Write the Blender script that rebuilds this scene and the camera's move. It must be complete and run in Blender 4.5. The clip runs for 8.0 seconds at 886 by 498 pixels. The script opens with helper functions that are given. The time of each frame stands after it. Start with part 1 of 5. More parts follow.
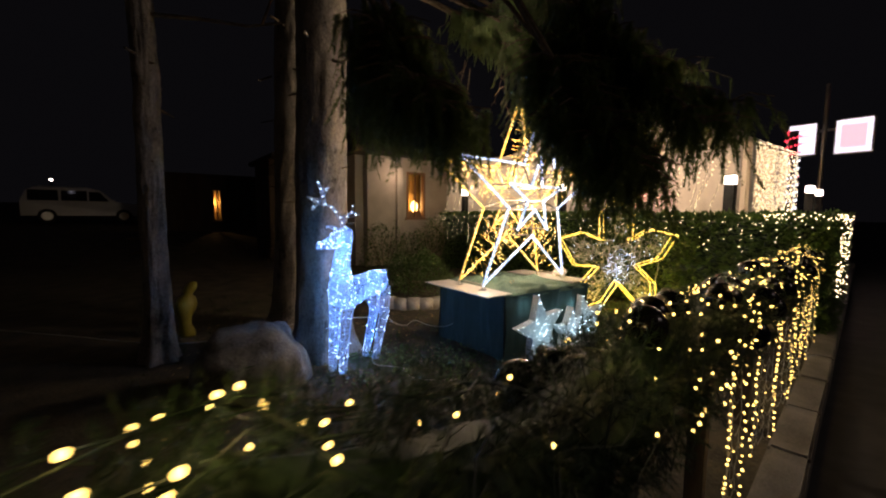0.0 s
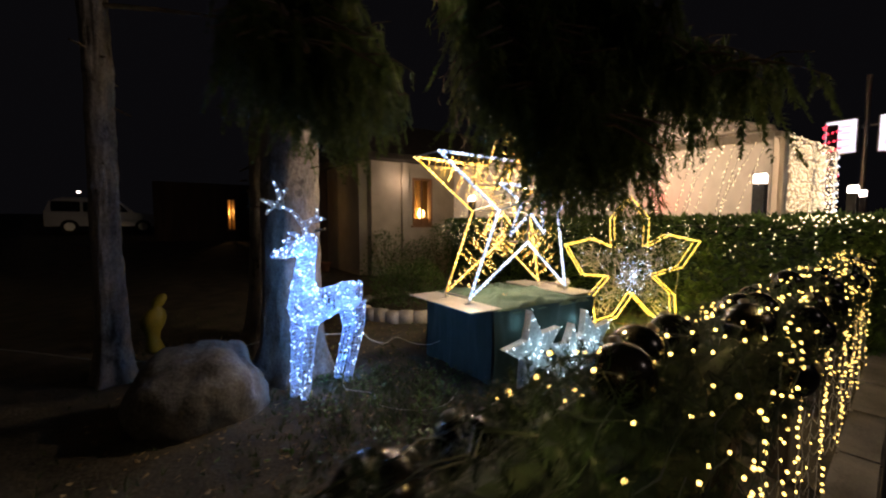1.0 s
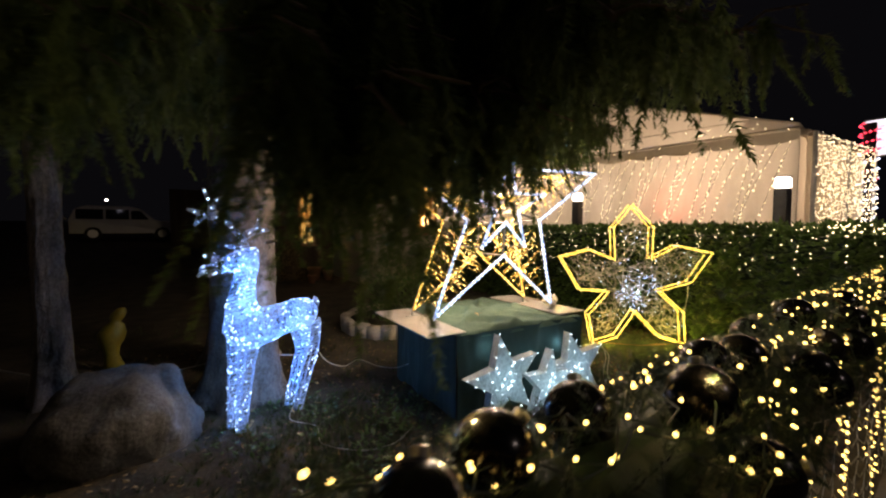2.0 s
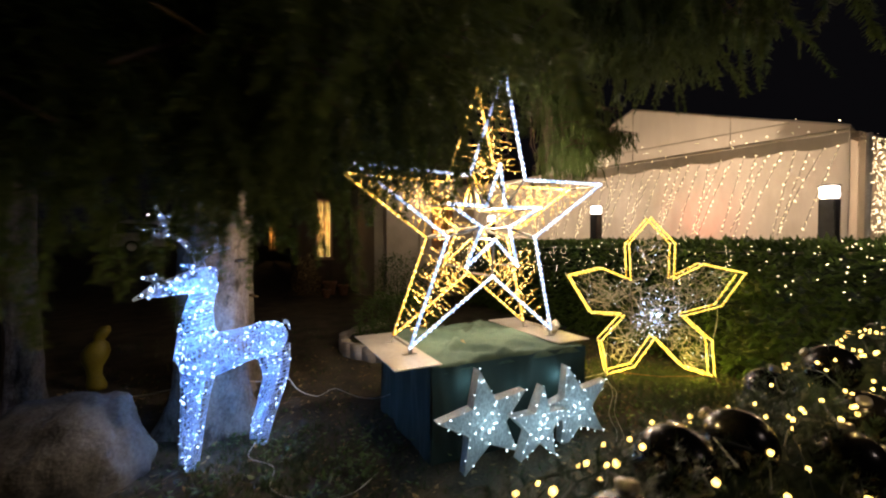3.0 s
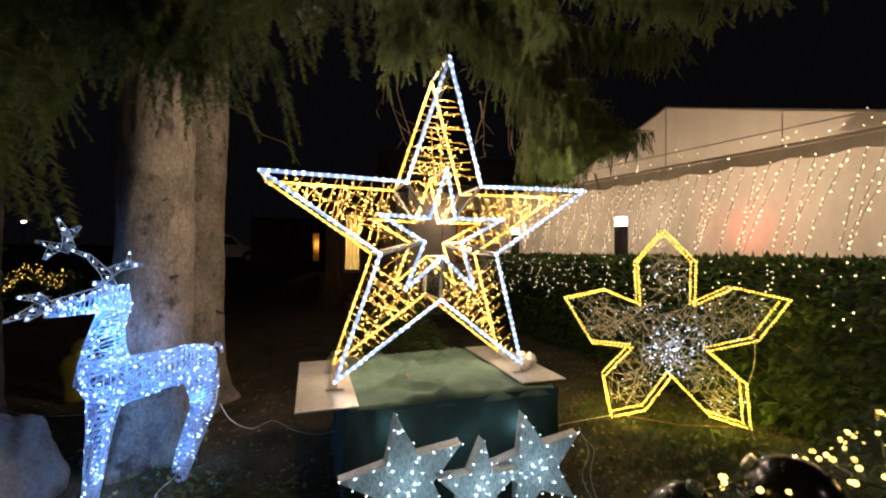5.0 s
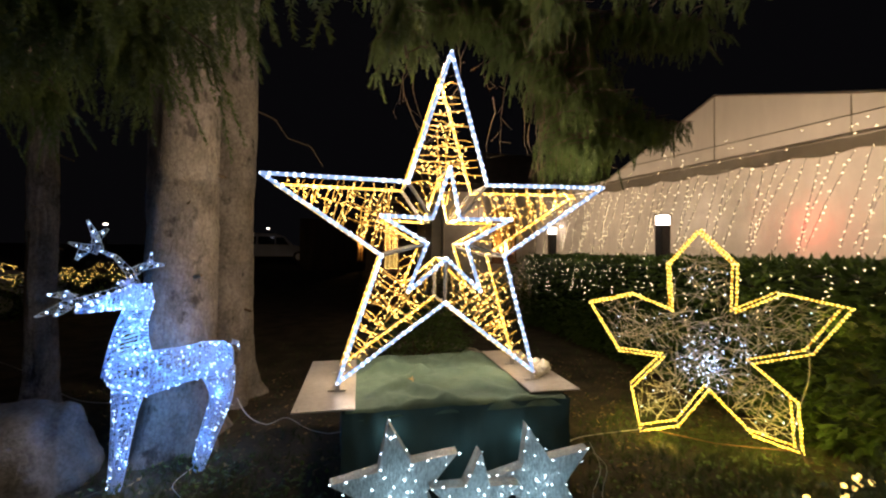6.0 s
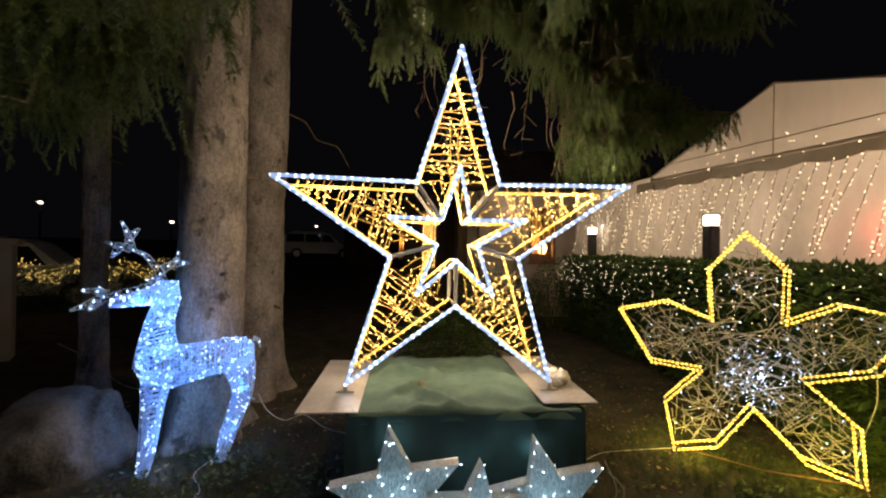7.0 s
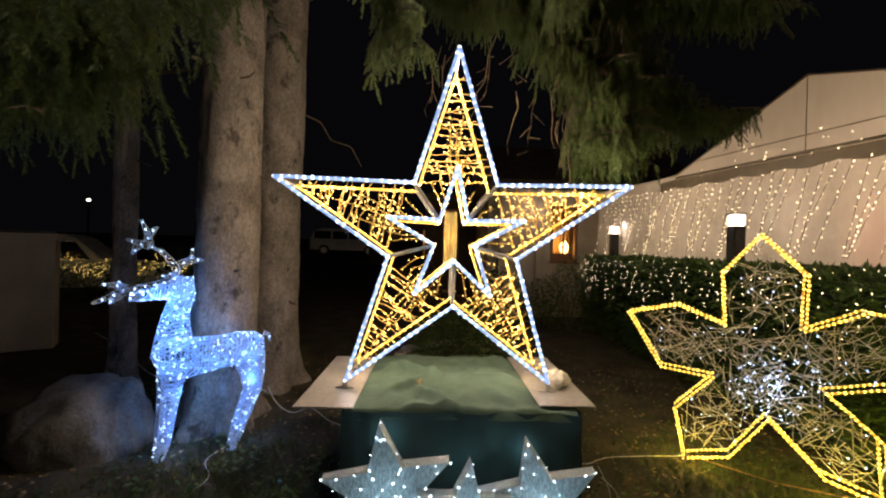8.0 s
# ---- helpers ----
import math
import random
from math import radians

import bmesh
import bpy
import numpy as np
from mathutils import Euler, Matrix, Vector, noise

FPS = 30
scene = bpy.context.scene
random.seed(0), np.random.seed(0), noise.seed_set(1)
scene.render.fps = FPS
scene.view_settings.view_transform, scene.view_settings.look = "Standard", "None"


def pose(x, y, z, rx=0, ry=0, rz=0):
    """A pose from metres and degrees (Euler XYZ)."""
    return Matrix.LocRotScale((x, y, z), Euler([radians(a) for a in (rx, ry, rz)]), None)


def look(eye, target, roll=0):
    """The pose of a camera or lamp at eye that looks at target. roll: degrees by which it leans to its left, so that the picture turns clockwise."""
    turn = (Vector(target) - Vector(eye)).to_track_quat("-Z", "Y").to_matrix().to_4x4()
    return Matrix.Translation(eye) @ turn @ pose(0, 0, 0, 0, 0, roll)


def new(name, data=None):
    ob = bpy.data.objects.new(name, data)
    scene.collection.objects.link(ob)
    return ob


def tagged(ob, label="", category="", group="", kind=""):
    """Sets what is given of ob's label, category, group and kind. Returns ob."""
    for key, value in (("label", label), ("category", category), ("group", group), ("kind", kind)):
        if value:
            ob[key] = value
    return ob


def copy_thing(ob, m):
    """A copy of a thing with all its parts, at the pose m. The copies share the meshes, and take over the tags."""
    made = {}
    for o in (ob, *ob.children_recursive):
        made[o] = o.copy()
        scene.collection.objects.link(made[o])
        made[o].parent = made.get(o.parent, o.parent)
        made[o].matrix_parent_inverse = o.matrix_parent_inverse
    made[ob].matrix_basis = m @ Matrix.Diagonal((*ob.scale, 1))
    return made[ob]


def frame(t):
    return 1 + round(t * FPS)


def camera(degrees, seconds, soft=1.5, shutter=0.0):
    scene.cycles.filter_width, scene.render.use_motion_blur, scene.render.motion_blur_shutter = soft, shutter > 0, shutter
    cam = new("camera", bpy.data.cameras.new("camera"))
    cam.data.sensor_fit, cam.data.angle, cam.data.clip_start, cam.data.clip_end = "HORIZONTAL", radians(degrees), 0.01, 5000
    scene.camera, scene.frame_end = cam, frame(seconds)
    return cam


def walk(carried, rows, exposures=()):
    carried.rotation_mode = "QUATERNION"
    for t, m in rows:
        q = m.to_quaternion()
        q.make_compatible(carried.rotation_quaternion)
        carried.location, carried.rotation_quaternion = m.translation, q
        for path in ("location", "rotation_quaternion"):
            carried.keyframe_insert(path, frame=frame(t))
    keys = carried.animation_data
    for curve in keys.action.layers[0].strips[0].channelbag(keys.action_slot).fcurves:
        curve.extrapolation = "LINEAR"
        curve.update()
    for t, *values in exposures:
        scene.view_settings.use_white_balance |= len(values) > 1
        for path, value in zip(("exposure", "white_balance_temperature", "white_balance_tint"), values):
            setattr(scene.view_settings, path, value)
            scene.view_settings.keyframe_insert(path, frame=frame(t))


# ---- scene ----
cam = camera(95.84, 8.0, soft=2.1, shutter=0.5)
PATH = [
    (0, (2.167, 0.548, 1.449), (3.361, 2.143, 1.272), 0.5),
    (0.5, (2.456, 0.629, 1.435), (3.615, 2.252, 1.28), 0.3),
    (1, (2.735, 0.711, 1.412), (3.847, 2.368, 1.276), -0.0),
    (1.5, (3.072, 0.735, 1.429), (4.146, 2.417, 1.301), -0.0),
    (3, (3.877, 0.874, 1.487), (4.759, 2.668, 1.446), -0.0),
    (3.5, (4.141, 0.915, 1.504), (4.977, 2.731, 1.482), 0.1),
    (4, (4.369, 0.955, 1.511), (5.154, 2.795, 1.505), 0.1),
    (4.5, (4.573, 0.993, 1.531), (5.291, 2.859, 1.532), 0.2),
    (5.8, (5.018, 0.959, 1.513), (5.469, 2.907, 1.549), 0.5),
    (6, (5.057, 0.983, 1.537), (5.46, 2.941, 1.552), 0.5),
    (6.5, (5.182, 1.016, 1.548), (5.473, 2.994, 1.565), 0.8),
    (7, (5.281, 1.027, 1.563), (5.464, 3.019, 1.567), 1.1),
    (7.5, (5.394, 1.018, 1.566), (5.492, 3.015, 1.562), 1.4),
    (8, (5.46, 0.999, 1.582), (5.508, 2.999, 1.571), 1.6),
]
walk(cam, [(t, look(eye, target, roll)) for t, eye, target, roll in PATH], exposures=[(0.0, 0.47, 6450, 28), (1.5, 0.40, 6400, 28), (3.5, 0.30, 6400, 27), (4.5, 0.18, 6400, 27), (8.0, -0.03, 6250, 27)])

# ---- world and light ----
world = bpy.data.worlds.new("night")
scene.world = world
world.use_nodes = True
wn = world.node_tree.nodes["Background"]
wn.inputs[0].default_value = (0.13, 0.13, 0.145, 1)
wn.inputs[1].default_value = 0.015


def lamp(name, p, watts, colour, radius=0.02):
    data = bpy.data.lights.new(name, "POINT")
    data.energy, data.color, data.shadow_soft_size = watts, colour, radius
    ob = new(name, data)
    ob.location = p
    return ob


COOL, WARM, AMBER, YELLOW, BLUE, TEAL = (0.78, 0.88, 1.0), (1.0, 0.80, 0.52), (1.0, 0.62, 0.13), (1.0, 0.78, 0.08), (0.15, 0.48, 1.0), (0.50, 0.93, 1.0)
# unseen spot across the road, behind the walker, added to lift kerb and near boughs
street = bpy.data.lights.new("street_light", "SPOT")
street.energy, street.color, street.shadow_soft_size, street.spot_size, street.spot_blend = 85, (1.0, 0.86, 0.68), 0.2, radians(105), 0.8
new("street_light", street).matrix_world = look((8.5, -5.0, 6.0), (4.8, 1.0, 0.6))

# ---- materials ----


def nodes_of(m):
    m.use_nodes = True
    return m.node_tree.nodes, m.node_tree.links, m.node_tree.nodes["Principled BSDF"]


def surface(name, a, b, rough=0.8, metal=0.0, scale=8.0, bump=0.3, detail=60.0, stretch=(1, 1, 1), trans=0.0, per_object=0.0):
    """Two colours mixed by noise at two scales, with relief."""
    m = bpy.data.materials.new(name)
    n, l, p = nodes_of(m)
    co = n.new("ShaderNodeTexCoord")
    mp = n.new("ShaderNodeMapping")
    mp.inputs["Scale"].default_value = stretch
    l.new(co.outputs["Object"], mp.inputs[0])
    big, fine = n.new("ShaderNodeTexNoise"), n.new("ShaderNodeTexNoise")
    big.inputs["Scale"].default_value, fine.inputs["Scale"].default_value = scale, detail
    big.inputs["Detail"].default_value, fine.inputs["Detail"].default_value = 6, 4
    for q in (big, fine):
        l.new(mp.outputs[0], q.inputs["Vector"])
    add = n.new("ShaderNodeMix")
    add.inputs[0].default_value = 0.4
    l.new(big.outputs[0], add.inputs[2])
    l.new(fine.outputs[0], add.inputs[3])
    ramp = n.new("ShaderNodeValToRGB")
    ramp.color_ramp.elements[0].position, ramp.color_ramp.elements[1].position = 0.36, 0.64
    ramp.color_ramp.elements[0].color, ramp.color_ramp.elements[1].color = (*a, 1), (*b, 1)
    l.new(add.outputs[0], ramp.inputs[0])
    out = ramp.outputs[0]
    if per_object:
        info, hue = n.new("ShaderNodeNewGeometry"), n.new("ShaderNodeHueSaturation")
        mr = n.new("ShaderNodeMapRange")
        mr.inputs[3].default_value, mr.inputs[4].default_value = 1 - per_object, 1 + per_object
        l.new(info.outputs["Random Per Island"], mr.inputs[0])
        l.new(mr.outputs[0], hue.inputs["Value"])
        l.new(out, hue.inputs["Color"])
        out = hue.outputs[0]
    l.new(out, p.inputs["Base Color"])
    p.inputs["Roughness"].default_value, p.inputs["Metallic"].default_value = rough, metal
    if trans:
        p.inputs["Transmission Weight"].default_value = trans
    if bump:
        bp = n.new("ShaderNodeBump")
        bp.inputs["Strength"].default_value, bp.inputs["Distance"].default_value = bump, 0.02
        l.new(add.outputs[0], bp.inputs["Height"])
        l.new(bp.outputs[0], p.inputs["Normal"])
    return m


def glow(name, colour, strength):
    m = bpy.data.materials.new(name)
    n, l, p = nodes_of(m)
    p.inputs["Base Color"].default_value = (*colour, 1)
    p.inputs["Emission Color"].default_value = (*colour, 1)
    p.inputs["Emission Strength"].default_value = strength
    m.cycles.emission_sampling = "NONE"
    return m


def fabric(name, a, b, through_share=0.5, scale=2.0):
    """Thin cloth that lets light through."""
    m = surface(name, a, b, 0.85, scale=scale, bump=0.35, detail=9.0, stretch=(1, 1, 0.35))
    n, l, p = nodes_of(m)
    tr, mix, out = n.new("ShaderNodeBsdfTranslucent"), n.new("ShaderNodeMixShader"), n["Material Output"]
    tr.inputs[0].default_value = (*b, 1)
    mix.inputs[0].default_value = through_share
    l.new(p.outputs[0], mix.inputs[1])
    l.new(tr.outputs[0], mix.inputs[2])
    l.new(mix.outputs[0], out.inputs[0])
    return m


def let_through(m, colour, share):
    """Mixes in light that passes through thin leaves."""
    n, l, p = nodes_of(m)
    tr, mix, out = n.new("ShaderNodeBsdfTranslucent"), n.new("ShaderNodeMixShader"), n["Material Output"]
    tr.inputs[0].default_value = (*colour, 1)
    mix.inputs[0].default_value = share
    l.new(p.outputs[0], mix.inputs[1])
    l.new(tr.outputs[0], mix.inputs[2])
    l.new(mix.outputs[0], out.inputs[0])


SOIL = surface("soil_and_grass", (0.022, 0.018, 0.011), (0.088, 0.072, 0.042), 0.95, scale=3.0, bump=0.9, detail=38.0)
ASPHALT = surface("asphalt", (0.035, 0.034, 0.034), (0.065, 0.063, 0.06), 0.85, scale=5.0, bump=0.4, detail=120.0)
KERB = surface("kerb_concrete", (0.11, 0.10, 0.09), (0.21, 0.195, 0.175), 0.9, scale=6.0, bump=0.3, detail=70.0)


def bark_material():
    """Plates parted by dark cracks, with darker blotches."""
    m = surface("spruce_bark", (0.15, 0.13, 0.11), (0.37, 0.325, 0.28), 0.95, scale=5.0, bump=0.0, detail=42.0, stretch=(1, 1, 0.7))
    n, l, p = nodes_of(m)
    co, mp = n.new("ShaderNodeTexCoord"), n.new("ShaderNodeMapping")
    mp.inputs["Scale"].default_value = (14, 14, 9)
    l.new(co.outputs["Object"], mp.inputs[0])
    warp, mixv = n.new("ShaderNodeTexNoise"), n.new("ShaderNodeVectorMath")
    warp.inputs["Scale"].default_value, warp.inputs["Detail"].default_value = 1.6, 5
    mixv.operation = "MULTIPLY_ADD"
    l.new(mp.outputs[0], warp.inputs["Vector"])
    l.new(warp.outputs["Color"], mixv.inputs[0])
    mixv.inputs[1].default_value = (2.4, 2.4, 2.4)
    l.new(mp.outputs[0], mixv.inputs[2])
    vor = n.new("ShaderNodeTexVoronoi")
    vor.feature = "DISTANCE_TO_EDGE"
    vor.inputs["Scale"].default_value = 1.0
    l.new(mixv.outputs[0], vor.inputs["Vector"])
    crack = n.new("ShaderNodeMapRange")
    crack.inputs[1].default_value, crack.inputs[2].default_value, crack.inputs[3].default_value, crack.inputs[4].default_value = 0.0, 0.10, 0.74, 1.0
    l.new(vor.outputs["Distance"], crack.inputs[0])
    blot, br = n.new("ShaderNodeTexNoise"), n.new("ShaderNodeMapRange")
    blot.inputs["Scale"].default_value, blot.inputs["Detail"].default_value, blot.inputs["Roughness"].default_value = 0.40, 7, 0.62
    l.new(mp.outputs[0], blot.inputs["Vector"])
    br.inputs[1].default_value, br.inputs[2].default_value, br.inputs[3].default_value, br.inputs[4].default_value = 0.34, 0.43, 0.30, 1.0
    l.new(blot.outputs[0], br.inputs[0])
    mul, scl = n.new("ShaderNodeMath"), n.new("ShaderNodeVectorMath")
    mul.operation, scl.operation = "MULTIPLY", "SCALE"
    l.new(crack.outputs[0], mul.inputs[0])
    l.new(br.outputs[0], mul.inputs[1])
    old = p.inputs["Base Color"].links[0].from_socket
    l.new(old, scl.inputs[0])
    l.new(mul.outputs[0], scl.inputs["Scale"])
    l.new(scl.outputs[0], p.inputs["Base Color"])
    bp = n.new("ShaderNodeBump")
    bp.inputs["Strength"].default_value, bp.inputs["Distance"].default_value = 0.9, 0.012
    l.new(mul.outputs[0], bp.inputs["Height"])
    l.new(bp.outputs[0], p.inputs["Normal"])
    return m


BARK = bark_material()
TWIG = surface("dead_twig", (0.09, 0.065, 0.04), (0.20, 0.15, 0.10), 0.9, scale=20.0, bump=0.2)
NEEDLE = surface("spruce_needles", (0.042, 0.082, 0.022), (0.110, 0.160, 0.048), 0.6, scale=3.0, bump=0.0, per_object=0.35)
GARLAND = surface("garland_needles", (0.012, 0.035, 0.014), (0.04, 0.085, 0.03), 0.55, scale=6.0, bump=0.0, per_object=0.4)
LEAF = surface("laurel_leaves", (0.045, 0.09, 0.022), (0.12, 0.19, 0.055), 0.35, scale=5.0, bump=0.0, per_object=0.4)
let_through(NEEDLE, (0.13, 0.18, 0.05), 0.5)
let_through(LEAF, (0.12, 0.20, 0.04), 0.3)
STONE = surface("boulder_granite", (0.075, 0.07, 0.066), (0.22, 0.21, 0.195), 0.9, scale=3.0, bump=0.8, detail=40.0)
STEEL = surface("galvanised_steel", (0.62, 0.61, 0.59), (0.78, 0.77, 0.75), 0.34, metal=0.85, scale=9.0, bump=0.05)
DULL_STEEL = surface("dull_star_frame", (0.26, 0.245, 0.22), (0.40, 0.38, 0.34), 0.5, metal=0.6, scale=9.0, bump=0.05)
PLATE = surface("scuffed_plate", (0.52, 0.49, 0.45), (0.70, 0.67, 0.62), 0.42, metal=0.55, scale=5.0, bump=0.08, detail=30.0)
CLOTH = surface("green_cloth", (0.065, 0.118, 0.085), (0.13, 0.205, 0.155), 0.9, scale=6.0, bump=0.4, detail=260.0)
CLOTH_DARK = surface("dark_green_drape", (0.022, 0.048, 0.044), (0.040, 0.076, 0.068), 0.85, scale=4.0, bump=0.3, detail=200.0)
CLEAR_WIRE = surface("clear_acrylic_wire", (0.38, 0.57, 0.88), (0.56, 0.75, 0.98), 0.35, scale=30.0, bump=0.0)
CLEAR_CORD = surface("clear_cord", (0.45, 0.43, 0.38), (0.66, 0.63, 0.56), 0.4, scale=30.0, bump=0.0)
GLITTER = surface("glitter_mesh", (0.34, 0.38, 0.40), (0.82, 0.88, 0.90), 0.5, metal=0.15, scale=110.0, bump=0.9, detail=330.0, stretch=(1, 1, 0.35))
CORD = surface("white_cord", (0.55, 0.53, 0.48), (0.7, 0.68, 0.62), 0.5, scale=20.0, bump=0.0)
CORD_AND_SHADE = surface("dark_cord_and_shade", (0.012, 0.03, 0.014), (0.03, 0.06, 0.03), 0.5, scale=20.0, bump=0.0)
BALL = surface("black_gloss_plastic", (0.006, 0.006, 0.006), (0.012, 0.011, 0.010), 0.2, scale=4.0, bump=0.01, detail=80.0)
BALL_CAP = surface("tarnished_cap", (0.4, 0.38, 0.33), (0.55, 0.52, 0.45), 0.35, metal=0.9)
WOOD = surface("weathered_wood", (0.075, 0.055, 0.04), (0.16, 0.125, 0.09), 0.85, scale=4.0, bump=0.4, detail=50.0, stretch=(1, 1, 0.15))
BLACK_METAL = surface("black_powder_coat", (0.012, 0.012, 0.013), (0.03, 0.03, 0.03), 0.5, scale=14.0, bump=0.05)
TENT = fabric("tent_canvas", (0.62, 0.56, 0.47), (0.80, 0.74, 0.64), 0.45)
VALANCE = fabric("valance_canvas", (0.42, 0.37, 0.29), (0.58, 0.52, 0.42), 0.25)
RENDERED = surface("house_render", (0.42, 0.37, 0.30), (0.60, 0.55, 0.46), 0.9, scale=2.0, bump=0.2, detail=60.0)
ROOF = surface("dark_roof", (0.03, 0.025, 0.022), (0.07, 0.055, 0.045), 0.85, scale=5.0)
# dark brown puts the night gloom on the recess and far walls into colour
GLOOM_WALL = surface("gloom_dark_wall", (0.045, 0.028, 0.018), (0.10, 0.065, 0.04), 0.8, scale=4.0, bump=0.4, stretch=(1, 1, 0.12))
FRAME_WOOD = surface("window_timber", (0.20, 0.10, 0.045), (0.32, 0.17, 0.08), 0.6, scale=4.0, bump=0.2, stretch=(1, 1, 0.2))
CURTAIN = surface("amber_curtain", (0.55, 0.33, 0.10), (0.75, 0.50, 0.18), 0.85, scale=9.0, bump=0.2, stretch=(1, 1, 0.15))
CAR_WHITE = surface("white_car_paint", (0.55, 0.56, 0.57), (0.66, 0.67, 0.68), 0.3, scale=2.0, bump=0.0)
RUBBER = surface("tyre_rubber", (0.012, 0.012, 0.012), (0.03, 0.03, 0.03), 0.85)
DARK_GLASS = surface("dark_glass", (0.01, 0.012, 0.014), (0.02, 0.022, 0.025), 0.08, scale=2.0, bump=0.0)
STONE_EDGE = surface("pale_planter_stone", (0.36, 0.32, 0.27), (0.52, 0.47, 0.40), 0.9, scale=5.0, bump=0.5, detail=40.0)
YELLOW_PLASTIC = surface("yellow_plastic", (0.18, 0.145, 0.01), (0.28, 0.23, 0.02), 0.5, scale=6.0, bump=0.1)
TERRACOTTA = surface("terracotta", (0.22, 0.10, 0.06), (0.34, 0.17, 0.10), 0.85, scale=6.0)
DRY_LEAF = surface("dry_leaves", (0.13, 0.085, 0.035), (0.33, 0.24, 0.11), 0.8, scale=7.0, bump=0.0, per_object=0.5)
GRASS = surface("grass_blades", (0.03, 0.055, 0.014), (0.085, 0.12, 0.035), 0.7, scale=3.0, bump=0.0, per_object=0.4)
FOIL = surface("clear_bag_plastic", (0.60, 0.56, 0.46), (0.80, 0.75, 0.62), 0.25, scale=12.0, bump=0.6, detail=30.0)

G_WHITE = glow("led_cool_white", (0.66, 0.83, 1.0), 2.9)
G_ROPE_WHITE = glow("rope_tube_white", (0.40, 0.62, 1.0), 0.70)
G_YELLOW = glow("led_yellow", (1.0, 0.78, 0.12), 3.4)
G_ROPE_YELLOW = glow("rope_tube_yellow", (1.0, 0.56, 0.01), 0.16)
G_AMBER = glow("led_amber", (1.0, 0.75, 0.19), 4.6)
G_ROPE_AMBER = glow("rope_tube_amber", (1.0, 0.62, 0.08), 0.50)
# cords emit faintly: light caught from their bulbs is put into the material
G_WIRE_AMBER = glow("amber_glow_on_cord", (1.0, 0.60, 0.10), 0.20)
G_BLUE = glow("led_ice", (0.50, 0.78, 1.0), 6.5)
G_HEART = glow("led_blue_white", (0.42, 0.66, 1.0), 3.6)
G_TEAL = glow("led_ice_teal", (0.68, 0.97, 1.0), 8.0)
G_WARM = glow("led_warm_white", (1.0, 0.80, 0.42), 5.0)
G_WARM2 = glow("led_golden", (1.0, 0.67, 0.14), 4.2)
G_LAMP = glow("lamp_head", (1.0, 0.90, 0.72), 6.0)
G_SIGN = glow("lit_sign_face", (0.95, 0.93, 1.0), 1.0)
G_SIGN_PINK = glow("lit_sign_pink", (1.0, 0.55, 0.58), 0.9)
G_RED = glow("led_red", (1.0, 0.05, 0.08), 3.0)
G_FLAME = glow("window_lamp", (1.0, 0.62, 0.18), 7.0)

# ---- mesh tools ----
_b = bmesh.new()
bmesh.ops.create_icosphere(_b, subdivisions=2, radius=1.0)
_b.verts.index_update()
ICO, ICO_F = [tuple(q.co) for q in _b.verts], [tuple(q.index for q in f.verts) for f in _b.faces]
_b.free()
OCTA = [(1, 0, 0), (-1, 0, 0), (0, 1, 0), (0, -1, 0), (0, 0, 1), (0, 0, -1)]
OCTA_F = [(0, 2, 4), (2, 1, 4), (1, 3, 4), (3, 0, 4), (2, 0, 5), (1, 2, 5), (3, 1, 5), (0, 3, 5)]


